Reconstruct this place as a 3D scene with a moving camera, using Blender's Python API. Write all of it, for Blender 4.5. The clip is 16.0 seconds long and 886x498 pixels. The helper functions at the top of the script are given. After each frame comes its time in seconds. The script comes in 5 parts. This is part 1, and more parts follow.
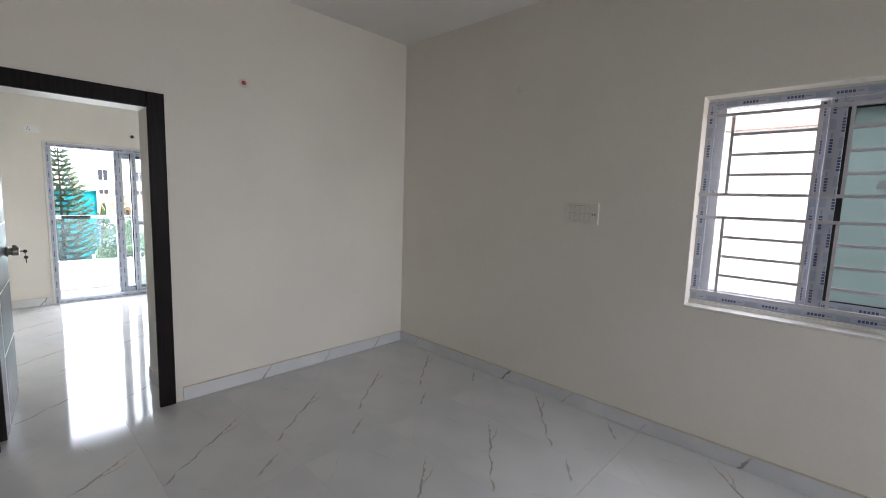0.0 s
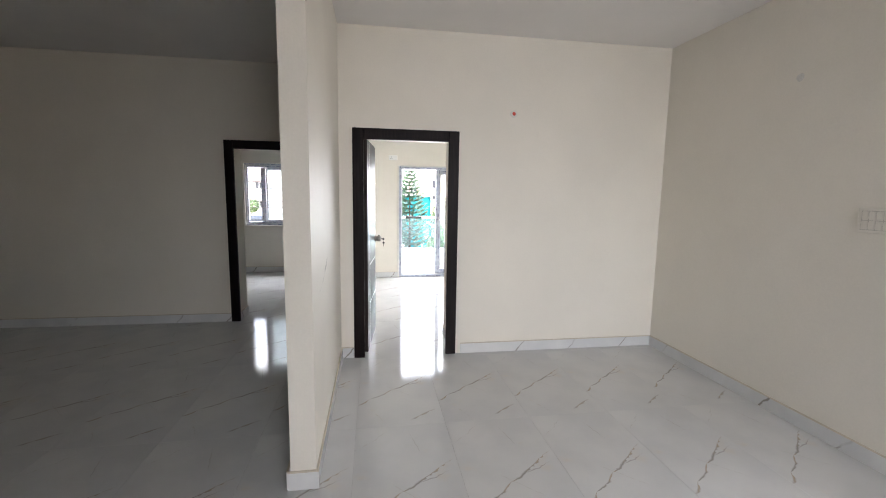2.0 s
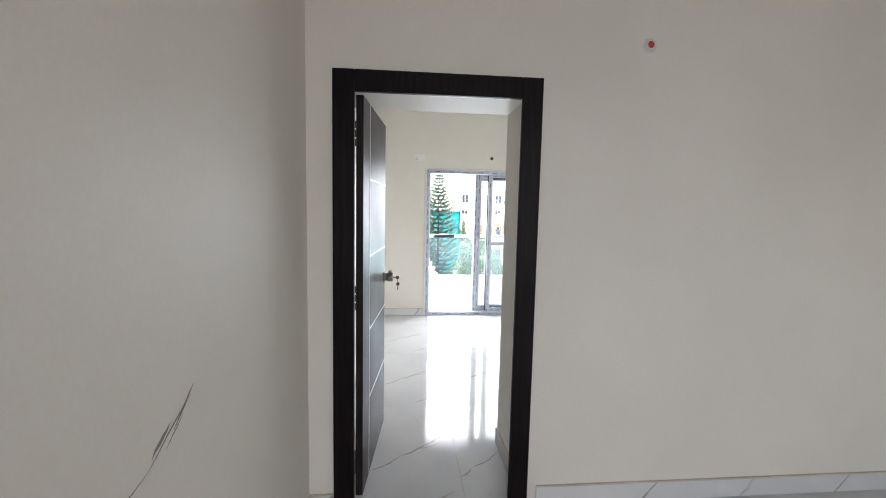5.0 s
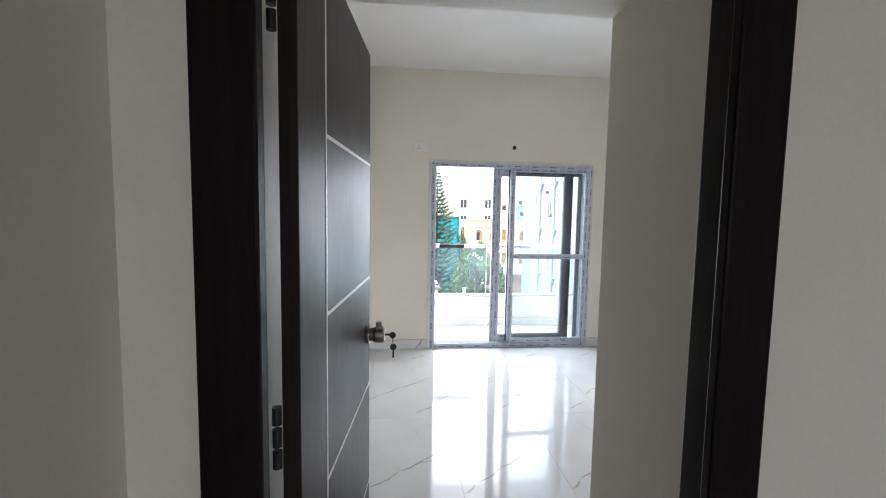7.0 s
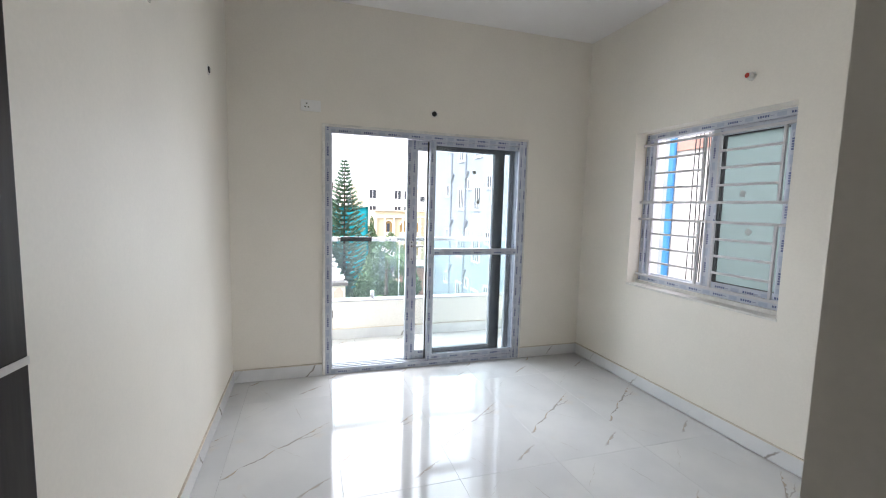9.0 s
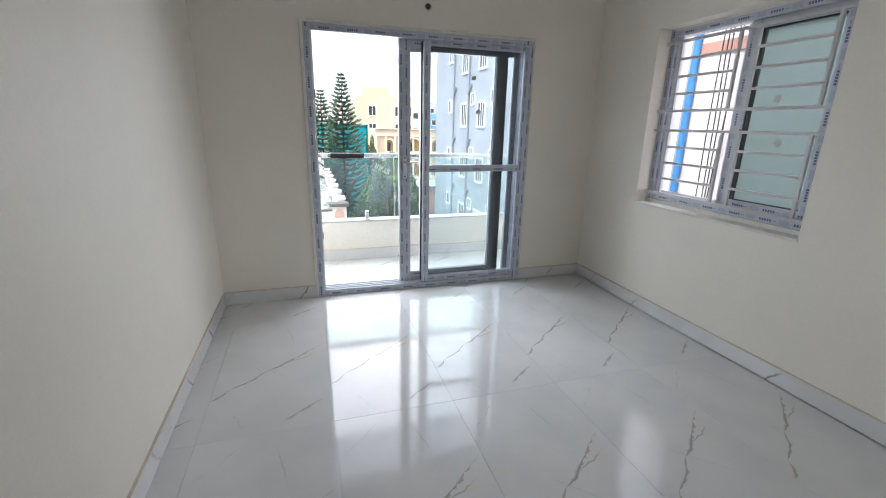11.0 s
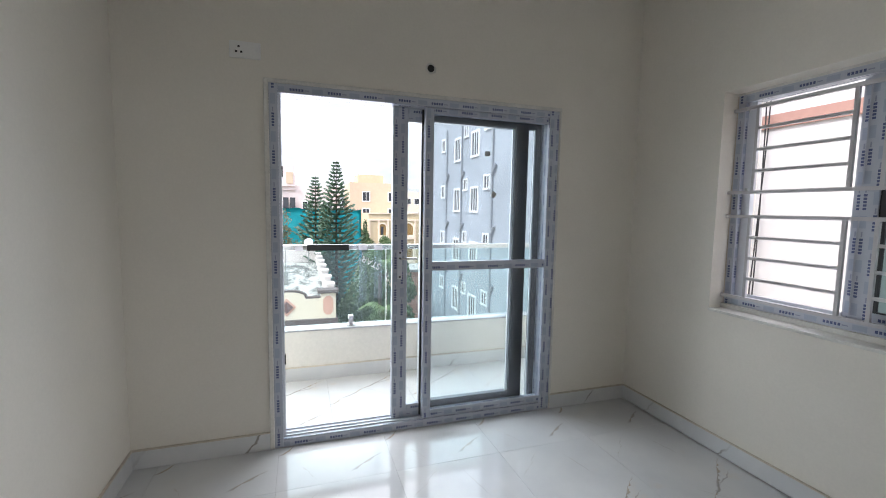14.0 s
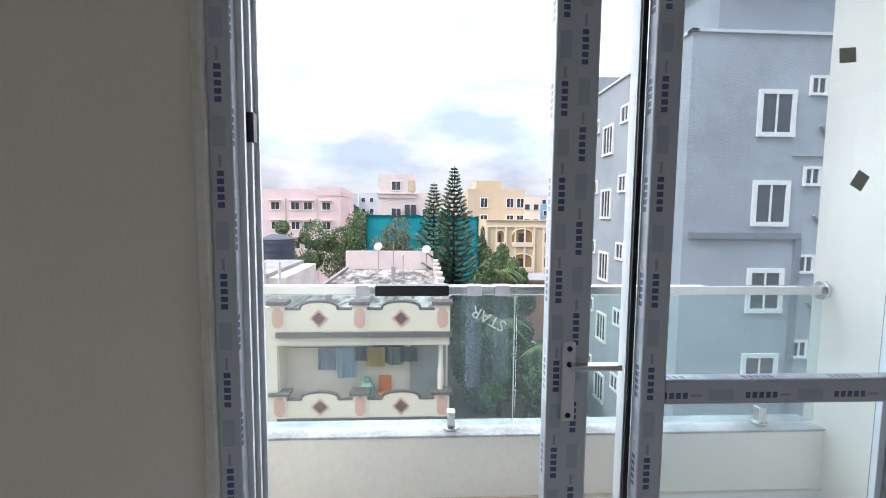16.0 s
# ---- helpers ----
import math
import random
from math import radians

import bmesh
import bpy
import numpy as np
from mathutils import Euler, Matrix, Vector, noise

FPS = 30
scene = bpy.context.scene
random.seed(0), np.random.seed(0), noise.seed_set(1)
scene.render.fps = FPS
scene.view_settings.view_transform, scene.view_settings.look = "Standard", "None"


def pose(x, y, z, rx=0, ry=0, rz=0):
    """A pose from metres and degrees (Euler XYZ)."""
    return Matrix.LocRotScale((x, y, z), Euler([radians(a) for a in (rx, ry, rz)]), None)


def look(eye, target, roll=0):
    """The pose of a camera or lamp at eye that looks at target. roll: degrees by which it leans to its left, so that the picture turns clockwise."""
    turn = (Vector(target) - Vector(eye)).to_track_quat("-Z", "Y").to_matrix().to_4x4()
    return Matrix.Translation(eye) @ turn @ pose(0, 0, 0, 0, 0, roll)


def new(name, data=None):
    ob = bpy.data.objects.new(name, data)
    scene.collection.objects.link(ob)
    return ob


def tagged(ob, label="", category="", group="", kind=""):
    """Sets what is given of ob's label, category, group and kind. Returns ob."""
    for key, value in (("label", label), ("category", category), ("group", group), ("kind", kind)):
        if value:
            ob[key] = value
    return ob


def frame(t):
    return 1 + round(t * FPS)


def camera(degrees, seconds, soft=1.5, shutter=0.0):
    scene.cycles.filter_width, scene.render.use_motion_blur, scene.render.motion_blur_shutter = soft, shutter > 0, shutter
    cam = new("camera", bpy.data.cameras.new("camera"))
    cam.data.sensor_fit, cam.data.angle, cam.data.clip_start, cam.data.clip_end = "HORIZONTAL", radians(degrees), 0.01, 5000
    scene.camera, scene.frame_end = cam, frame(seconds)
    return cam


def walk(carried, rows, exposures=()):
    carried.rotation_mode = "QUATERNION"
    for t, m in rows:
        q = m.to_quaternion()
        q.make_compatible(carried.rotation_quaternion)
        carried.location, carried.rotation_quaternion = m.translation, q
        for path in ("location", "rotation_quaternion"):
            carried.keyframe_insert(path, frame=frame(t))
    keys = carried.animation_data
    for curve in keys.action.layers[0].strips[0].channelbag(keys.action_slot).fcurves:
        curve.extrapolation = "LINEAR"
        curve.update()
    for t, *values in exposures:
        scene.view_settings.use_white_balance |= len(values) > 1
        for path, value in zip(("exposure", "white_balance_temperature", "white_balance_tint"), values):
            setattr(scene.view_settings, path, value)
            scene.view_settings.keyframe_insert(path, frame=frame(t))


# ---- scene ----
cam = camera(91.8, 16.0, soft=1.0)
PATH = [
    (0, (-0.856, 0.21, 1.51), (-2.223, 1.651, 1.278), 1.9),
    (0.5, (-0.64, 0.216, 1.515), (-2.225, 1.411, 1.275), 1.7),
    (1, (-0.438, 0.185, 1.534), (-2.201, 1.096, 1.287), 0.9),
    (1.5, (-0.289, 0.223, 1.521), (-2.188, 0.801, 1.28), 1.0),
    (2, (-0.219, 0.252, 1.556), (-2.177, 0.569, 1.302), 0.9),
    (2.5, (-0.344, 0.239, 1.555), (-2.32, 0.415, 1.305), 0.8),
    (3, (-0.65, 0.23, 1.517), (-2.63, 0.416, 1.298), 0.8),
    (3.5, (-1.022, 0.306, 1.525), (-3.002, 0.497, 1.317), 1.1),
    (4, (-1.439, 0.336, 1.508), (-3.419, 0.535, 1.314), 1.4),
    (4.2, (-1.608, 0.346, 1.516), (-3.589, 0.544, 1.324), 1.3),
    (6.3, (-3.038, 0.416, 1.511), (-5.022, 0.589, 1.33), 1.1),
    (6.5, (-3.186, 0.403, 1.495), (-5.17, 0.584, 1.324), 0.9),
    (7, (-3.517, 0.378, 1.489), (-5.501, 0.578, 1.325), 1.0),
    (7.5, (-3.814, 0.414, 1.488), (-5.79, 0.666, 1.309), 1.9),
    (8, (-4.102, 0.453, 1.485), (-6.071, 0.758, 1.306), 2.2),
    (8.5, (-4.353, 0.477, 1.479), (-6.275, 1.005, 1.311), 2.4),
    (9, (-4.55, 0.56, 1.43), (-6.453, 1.17, 1.234), 1.5),
    (9.5, (-4.673, 0.66, 1.40), (-6.543, 1.256, 0.95), 1.3),
    (9.7, (-4.68, 0.7, 1.39), (-6.515, 1.27, 0.78), 1.2),
    (11.8, (-4.753, 0.655, 1.378), (-6.611, 1.283, 0.983), 1.5),
    (12, (-4.749, 0.651, 1.38), (-6.622, 1.285, 1.079), 1.3),
    (12.5, (-4.794, 0.662, 1.383), (-6.676, 1.304, 1.16), 1.0),
    (13, (-5.02, 0.692, 1.366), (-6.902, 1.336, 1.161), 1.0),
    (13.5, (-5.279, 0.738, 1.373), (-7.161, 1.385, 1.178), 0.9),
    (14, (-5.63, 0.86, 1.384), (-7.519, 1.49, 1.201), 1.0),
    (14.5, (-6.04, 0.935, 1.382), (-7.941, 1.532, 1.209), 1.0),
    (15, (-6.44, 1.012, 1.38), (-8.365, 1.526, 1.213), 0.8),
    (15.5, (-6.84, 1.098, 1.413), (-8.809, 1.411, 1.251), 0.5),
    (16, (-7.301, 1.116, 1.406), (-9.292, 1.215, 1.244), 0.5),
]
EXPOSURES = [
    (0.0, 1.85, 6330, 15), (0.5, 1.8, 6330, 15), (1.0, 1.95, 6430, 15), (1.5, 2.4, 6560, 15), (2.5, 2.6, 6520, 15), (4.2, 2.5, 6430, 15), (6.3, 1.5, 6300, 15), (7.0, 1.55, 6300, 15),
    (7.5, 1.82, 6330, 15), (8.0, 1.78, 6330, 15), (8.5, 1.56, 6330, 15), (9.0, 1.28, 6400, 15),
    (9.7, 1.02, 6350, 15), (11.8, 0.74, 6350, 15), (13.0, 0.68, 6350, 15), (13.6, 0.6, 6400, 15), (14.5, 0.4, 6350, 14), (15.2, 0.22, 6300, 14), (16.0, 0.05, 6250, 14),
]
walk(cam, [(t, look(eye, target, roll)) for t, eye, target, roll in PATH], EXPOSURES)

# ---- world, sun, large lights ----
world = bpy.data.worlds.new("world")
scene.world = world
world.use_nodes = True
wn, wl = world.node_tree.nodes, world.node_tree.links
wn.clear()
SUN_TO = Vector((0.25, -0.62, 0.74)).normalized()
sky = wn.new("ShaderNodeTexSky")
sky.sky_type, sky.sun_disc = "NISHITA", False
sky.sun_elevation = math.asin(SUN_TO.z)
sky.sun_rotation = math.atan2(SUN_TO.x, SUN_TO.y)
coord = wn.new("ShaderNodeTexCoord")
stretch = wn.new("ShaderNodeMapping")
stretch.inputs["Scale"].default_value = (1.0, 1.0, 2.4)
puffs = wn.new("ShaderNodeTexNoise")
puffs.inputs["Scale"].default_value, puffs.inputs["Detail"].default_value = 2.1, 6.0
cover = wn.new("ShaderNodeValToRGB")
cover.color_ramp.elements[0].position, cover.color_ramp.elements[0].color = 0.36, (0.45, 0.45, 0.45, 1)
cover.color_ramp.elements[1].position, cover.color_ramp.elements[1].color = 0.62, (1, 1, 1, 1)
clouds = wn.new("ShaderNodeMix")
clouds.data_type = "RGBA"
# an overcast dome, about three times as bright overhead as at the horizon
height = wn.new("ShaderNodeSeparateXYZ")
dome = wn.new("ShaderNodeMapRange")
dome.inputs["From Min"].default_value, dome.inputs["From Max"].default_value = 0.0, 1.0
dome.inputs["To Min"].default_value, dome.inputs["To Max"].default_value = 0.27, 1.5
banks = wn.new("ShaderNodeTexNoise")
banks.inputs["Scale"].default_value, banks.inputs["Detail"].default_value = 3.4, 7.0
grey_white = wn.new("ShaderNodeMix")
grey_white.data_type = "RGBA"
grey_white.inputs[6].default_value = (6.3, 6.9, 8.0, 1)
grey_white.inputs[7].default_value = (12.6, 12.5, 12.5, 1)
soften = wn.new("ShaderNodeMapRange")
soften.inputs["From Min"].default_value, soften.inputs["From Max"].default_value = 0.38, 0.62
bright = wn.new("ShaderNodeVectorMath")
bright.operation = "SCALE"
back = wn.new("ShaderNodeBackground")
back.inputs["Strength"].default_value = 0.24
wo = wn.new("ShaderNodeOutputWorld")
wl.new(coord.outputs["Generated"], height.inputs[0])
wl.new(height.outputs[2], dome.inputs["Value"])
wl.new(stretch.outputs[0], banks.inputs["Vector"])
wl.new(banks.outputs["Fac"], soften.inputs["Value"])
wl.new(soften.outputs[0], grey_white.inputs[0])
wl.new(grey_white.outputs[2], bright.inputs[0])
wl.new(dome.outputs[0], bright.inputs["Scale"])
wl.new(bright.outputs[0], clouds.inputs[7])
wl.new(coord.outputs["Generated"], stretch.inputs["Vector"])
wl.new(stretch.outputs[0], puffs.inputs["Vector"])
wl.new(puffs.outputs["Fac"], cover.inputs[0])
wl.new(cover.outputs[0], clouds.inputs[0])
wl.new(sky.outputs[0], clouds.inputs[6])
wl.new(clouds.outputs[2], back.inputs["Color"])
wl.new(back.outputs[0], wo.inputs["Surface"])

sun = new("sun", bpy.data.lights.new("sun", "SUN"))
sun.data.energy, sun.data.angle, sun.data.color = 3.0, radians(14), (1.0, 0.96, 0.9)
sun.matrix_world = look(SUN_TO * 60, (0, 0, 0))


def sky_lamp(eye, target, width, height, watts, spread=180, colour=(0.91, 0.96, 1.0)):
    """An area lamp added outside an opening, standing in for sky light."""
    lamp = new("sky_fill_lamp", bpy.data.lights.new("sky_fill_lamp", "AREA"))
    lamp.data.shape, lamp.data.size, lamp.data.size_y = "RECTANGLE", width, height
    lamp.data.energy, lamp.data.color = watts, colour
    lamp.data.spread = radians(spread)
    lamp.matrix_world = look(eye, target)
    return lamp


# lamps added outside the openings to brighten the rooms beyond the sky's light
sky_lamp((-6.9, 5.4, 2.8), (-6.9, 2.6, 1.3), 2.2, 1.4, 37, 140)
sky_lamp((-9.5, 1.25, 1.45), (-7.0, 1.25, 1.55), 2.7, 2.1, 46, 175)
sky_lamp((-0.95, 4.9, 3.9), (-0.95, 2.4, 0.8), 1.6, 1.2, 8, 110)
# added at an unseen opening in the east wall
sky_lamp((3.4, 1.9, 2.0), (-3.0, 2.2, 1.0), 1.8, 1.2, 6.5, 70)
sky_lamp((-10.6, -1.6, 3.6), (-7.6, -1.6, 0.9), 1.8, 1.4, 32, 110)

# ---- materials ----
def material(name):
    m = bpy.data.materials.new(name)
    m.use_nodes = True
    return m, m.node_tree.nodes, m.node_tree.links, m.node_tree.nodes["Principled BSDF"]


def math_node(n, l, op, a, b=None, c=None):
    """One sum on numbers or sockets."""
    k = n.new("ShaderNodeMath")
    k.operation = op
    for slot, v in zip(k.inputs, (a, b, c)):
        if v is None:
            continue
        if isinstance(v, (int, float)):
            slot.default_value = v
        else:
            l.new(v, slot)
    return k.outputs[0]


def mix_node(n, l, fac, a, b):
    k = n.new("ShaderNodeMix")
    k.data_type = "RGBA"
    for slot, v in ((k.inputs[0], fac), (k.inputs[6], a), (k.inputs[7], b)):
        if isinstance(v, tuple):
            slot.default_value = (*v, 1)
        elif isinstance(v, (int, float)):
            slot.default_value = v
        else:
            l.new(v, slot)
    return k.outputs[2]


def noise_node(n, l, vector, scale, detail=4.0, rough=0.55):
    k = n.new("ShaderNodeTexNoise")
    k.inputs["Scale"].default_value, k.inputs["Detail"].default_value, k.inputs["Roughness"].default_value = scale, detail, rough
    l.new(vector, k.inputs["Vector"])
    return k


def steps(n, l, fac, a, b):
    """A smooth step from 0 at a to 1 at b."""
    k = n.new("ShaderNodeMapRange")
    k.interpolation_type = "SMOOTHSTEP"
    l.new(fac, k.inputs["Value"])
    k.inputs["From Min"].default_value, k.inputs["From Max"].default_value = a, b
    return k.outputs[0]


def bump(n, l, b, height, strength, distance):
    k = n.new("ShaderNodeBump")
    k.inputs["Strength"].default_value, k.inputs["Distance"].default_value = strength, distance
    l.new(height, k.inputs["Height"])
    l.new(k.outputs[0], b.inputs["Normal"])


def surface(name, colour, rough=0.5, vary=0.08, grain=60.0, blotch=1.6, relief=0.15, depth=0.001, metal=0.0, where="Object"):
    """A plain surface with blotches, grain and fine relief."""
    m, n, l, b = material(name)
    v = n.new("ShaderNodeTexCoord").outputs[where]
    big, small = noise_node(n, l, v, blotch, 4), noise_node(n, l, v, grain, 5)
    dark = tuple(max(0.0, c * (1 - vary * 1.6)) for c in colour)
    light = tuple(min(1.0, c * (1 + vary * 0.6)) for c in colour)
    tone = math_node(n, l, "ADD", math_node(n, l, "MULTIPLY", big.outputs["Fac"], 0.65), math_node(n, l, "MULTIPLY", small.outputs["Fac"], 0.35))
    l.new(mix_node(n, l, steps(n, l, tone, 0.3, 0.7), dark, light), b.inputs["Base Color"])
    l.new(math_node(n, l, "MULTIPLY_ADD", small.outputs["Fac"], 0.16, rough - 0.08), b.inputs["Roughness"])
    b.inputs["Metallic"].default_value = metal
    bump(n, l, b, small.outputs["Fac"], relief, depth)
    return m


def stroke(n, l, x, y, wob, ax, ay, bx, by, width, amp):
    """A wavering vein from a to b in the tile's own plane: 1 on it, 0 off it."""
    length = math.hypot(bx - ax, by - ay)
    dx, dy = (bx - ax) / length, (by - ay) / length
    s = math_node(n, l, "ADD", math_node(n, l, "MULTIPLY", x, dx), math_node(n, l, "MULTIPLY_ADD", y, dy, -(ax * dx + ay * dy)))
    off = math_node(n, l, "ADD", math_node(n, l, "MULTIPLY", x, -dy), math_node(n, l, "MULTIPLY_ADD", y, dx, ax * dy - ay * dx))
    off = math_node(n, l, "ABSOLUTE", math_node(n, l, "ADD", off, math_node(n, l, "MULTIPLY", math_node(n, l, "SUBTRACT", wob[0], 0.5), amp)))
    wide = math_node(n, l, "MULTIPLY", math_node(n, l, "MULTIPLY_ADD", steps(n, l, wob[1], 0.35, 0.68), 1.0, 0.12), width)
    on = math_node(n, l, "SUBTRACT", 1.0, steps(n, l, math_node(n, l, "DIVIDE", off, wide), 0.0, 1.15))
    ends = math_node(n, l, "MULTIPLY", steps(n, l, s, 0.0, 0.06), math_node(n, l, "SUBTRACT", 1.0, steps(n, l, s, length - 0.08, length)))
    return math_node(n, l, "MULTIPLY", on, ends)


def marble(name):
    """Polished white tile, 1.2 by 0.6 m, each with the same printed diagonal vein."""
    m, n, l, b = material(name)
    p = n.new("ShaderNodeTexCoord").outputs["Object"]
    sep = n.new("ShaderNodeSeparateXYZ")
    l.new(p, sep.inputs[0])
    x, y = sep.outputs[0], sep.outputs[1]
    wob = (noise_node(n, l, p, 7.0, 5, 0.6).outputs["Fac"], noise_node(n, l, p, 14.0, 3).outputs["Fac"])
    wob2 = (wob[0], noise_node(n, l, p, 26.0, 3).outputs["Fac"])
    total = None
    for w, ax, ay, bx, by, width, amp, strong in (
            (wob, -0.31, -0.02, -0.80, 0.585, 0.0125, 0.075, 0.85), (wob2, -0.56, 0.26, -0.70, 0.56, 0.006, 0.06, 0.6), (wob, -0.06, 0.36, -0.21, 0.565, 0.014, 0.05, 0.7),
            (wob2, -0.95, 0.02, -1.15, 0.22, 0.005, 0.08, 0.35), (wob2, -0.86, 0.40, -1.12, 0.34, 0.004, 0.05, 0.4), (wob2, -0.20, 0.12, -0.03, 0.20, 0.005, 0.05, 0.3),
            (wob2, -0.62, 0.20, -0.40, 0.42, 0.004, 0.05, 0.25)):
        one = math_node(n, l, "MULTIPLY", stroke(n, l, x, y, w, ax, ay, bx, by, width, amp), strong)
        total = one if total is None else math_node(n, l, "MAXIMUM", total, one)
    haze = noise_node(n, l, p, 2.2, 4)
    ground = mix_node(n, l, steps(n, l, haze.outputs["Fac"], 0.35, 0.7), (0.59, 0.595, 0.595), (0.65, 0.65, 0.64))
    tint = noise_node(n, l, p, 6.0, 2)
    veined = mix_node(n, l, steps(n, l, tint.outputs["Fac"], 0.4, 0.62), (0.27, 0.25, 0.235), (0.39, 0.31, 0.22))
    blush = noise_node(n, l, p, 3.4, 3)
    warm = mix_node(n, l, math_node(n, l, "MULTIPLY", steps(n, l, blush.outputs["Fac"], 0.62, 0.74), 0.35), ground, (0.66, 0.56, 0.44))
    l.new(mix_node(n, l, total, warm, veined), b.inputs["Base Color"])
    info = n.new("ShaderNodeObjectInfo")
    shift = n.new("ShaderNodeVectorMath")
    shift.operation = "ADD"
    l.new(p, shift.inputs[0])
    l.new(info.outputs["Random"], shift.inputs[1])
    dust = noise_node(n, l, shift.outputs[0], 5.0, 6, 0.7)
    l.new(math_node(n, l, "MULTIPLY_ADD", dust.outputs["Fac"], 0.15, 0.0), b.inputs["Roughness"])
    b.inputs["IOR"].default_value = 1.47
    wave = noise_node(n, l, shift.outputs[0], 3.0, 2)
    bump(n, l, b, wave.outputs["Fac"], 0.06, 0.006)
    return m


def skirt_marble(name):
    """Strip cut from the tile: short slanting vein ends at intervals."""
    m, n, l, b = material(name)
    p = n.new("ShaderNodeTexCoord").outputs["Object"]
    sep = n.new("ShaderNodeSeparateXYZ")
    l.new(p, sep.inputs[0])
    u = math_node(n, l, "ADD", math_node(n, l, "ADD", sep.outputs[0], sep.outputs[1]), math_node(n, l, "MULTIPLY", sep.outputs[2], -0.8))
    wob = noise_node(n, l, p, 14.0, 4)
    saw = math_node(n, l, "ABSOLUTE", math_node(n, l, "SUBTRACT", math_node(n, l, "FRACT", math_node(n, l, "ADD", math_node(n, l, "DIVIDE", u, 0.56), math_node(n, l, "MULTIPLY", wob.outputs["Fac"], 0.12))), 0.5))
    mask = noise_node(n, l, p, 2.3, 3)
    vein = math_node(n, l, "MULTIPLY", math_node(n, l, "SUBTRACT", 1.0, steps(n, l, saw, 0.004, 0.022)), steps(n, l, mask.outputs["Fac"], 0.42, 0.6))
    haze = noise_node(n, l, p, 3.0, 4)
    ground = mix_node(n, l, steps(n, l, haze.outputs["Fac"], 0.35, 0.7), (0.66, 0.665, 0.665), (0.75, 0.75, 0.74))
    l.new(mix_node(n, l, math_node(n, l, "MULTIPLY", vein, 0.8), ground, (0.24, 0.21, 0.18)), b.inputs["Base Color"])
    b.inputs["Roughness"].default_value = 0.16
    return m


def film(name, base, patch, mark):
    """Protective tape on window profiles: pale patches and rows of short dark marks along the profile."""
    m, n, l, b = material(name)
    sep = n.new("ShaderNodeSeparateXYZ")
    l.new(n.new("ShaderNodeTexCoord").outputs["UV"], sep.inputs[0])
    u, v = sep.outputs[0], sep.outputs[1]
    row = math_node(n, l, "DIVIDE", v, 0.041)
    lane, across = math_node(n, l, "FLOOR", row), math_node(n, l, "FRACT", row)
    along = math_node(n, l, "FRACT", math_node(n, l, "ADD", math_node(n, l, "DIVIDE", u, 0.20), math_node(n, l, "MULTIPLY", lane, 0.47)))
    inside = lambda x, a, c: math_node(n, l, "MULTIPLY", math_node(n, l, "GREATER_THAN", x, a), math_node(n, l, "LESS_THAN", x, c))
    gaps = math_node(n, l, "GREATER_THAN", math_node(n, l, "FRACT", math_node(n, l, "MULTIPLY", math_node(n, l, "SUBTRACT", along, 0.05), 13.2)), 0.30)
    words = math_node(n, l, "MULTIPLY", math_node(n, l, "MULTIPLY", inside(along, 0.05, 0.43), gaps), inside(across, 0.33, 0.66))
    small = math_node(n, l, "MULTIPLY", inside(along, 0.46, 0.58), inside(across, 0.42, 0.56))
    pale = math_node(n, l, "MULTIPLY", inside(along, 0.66, 0.94), inside(across, 0.2, 0.8))
    soft = noise_node(n, l, n.new("ShaderNodeTexCoord").outputs["Object"], 35.0, 4)
    ground = mix_node(n, l, math_node(n, l, "MULTIPLY", soft.outputs["Fac"], 0.5), base, tuple(c * 0.78 for c in base))
    c = mix_node(n, l, math_node(n, l, "MULTIPLY", pale, 0.55), ground, patch)
    c = mix_node(n, l, math_node(n, l, "MULTIPLY", small, 0.4), c, mark)
    l.new(mix_node(n, l, math_node(n, l, "MULTIPLY", words, 0.85), c, mark), b.inputs["Base Color"])
    b.inputs["Roughness"].default_value = 0.33
    bump(n, l, b, soft.outputs["Fac"], 0.2, 0.0008)
    return m


def glass(name, tint, gloss=0.06, haze=0.0, haze_colour=(0.8, 0.85, 0.9)):
    """Thin pane: mostly clear, with a mirror-like share and, where dusty, a little haze."""
    m, n, l, b = material(name)
    n.remove(b)
    out = n["Material Output"]
    clear, shine = n.new("ShaderNodeBsdfTransparent"), n.new("ShaderNodeBsdfGlossy")
    clear.inputs["Color"].default_value = (*tint, 1)
    shine.inputs["Roughness"].default_value = 0.02
    tilt = n.new("ShaderNodeLayerWeight")
    mirror = math_node(n, l, "MULTIPLY_ADD", math_node(n, l, "POWER", tilt.outputs["Facing"], 5.0), 0.85, gloss * 0.5)
    a = n.new("ShaderNodeMixShader")
    l.new(mirror, a.inputs[0])
    l.new(clear.outputs[0], a.inputs[1])
    l.new(shine.outputs[0], a.inputs[2])
    last = a
    if haze:
        dust = n.new("ShaderNodeBsdfTranslucent")
        dust.inputs["Color"].default_value = (*haze_colour, 1)
        last = n.new("ShaderNodeMixShader")
        patches = noise_node(n, l, n.new("ShaderNodeTexCoord").outputs["Object"], 2.0, 5)
        l.new(math_node(n, l, "MULTIPLY", patches.outputs["Fac"], haze * 2), last.inputs[0])
        l.new(a.outputs[0], last.inputs[1])
        l.new(dust.outputs[0], last.inputs[2])
    l.new(last.outputs[0], out.inputs["Surface"])
    return m


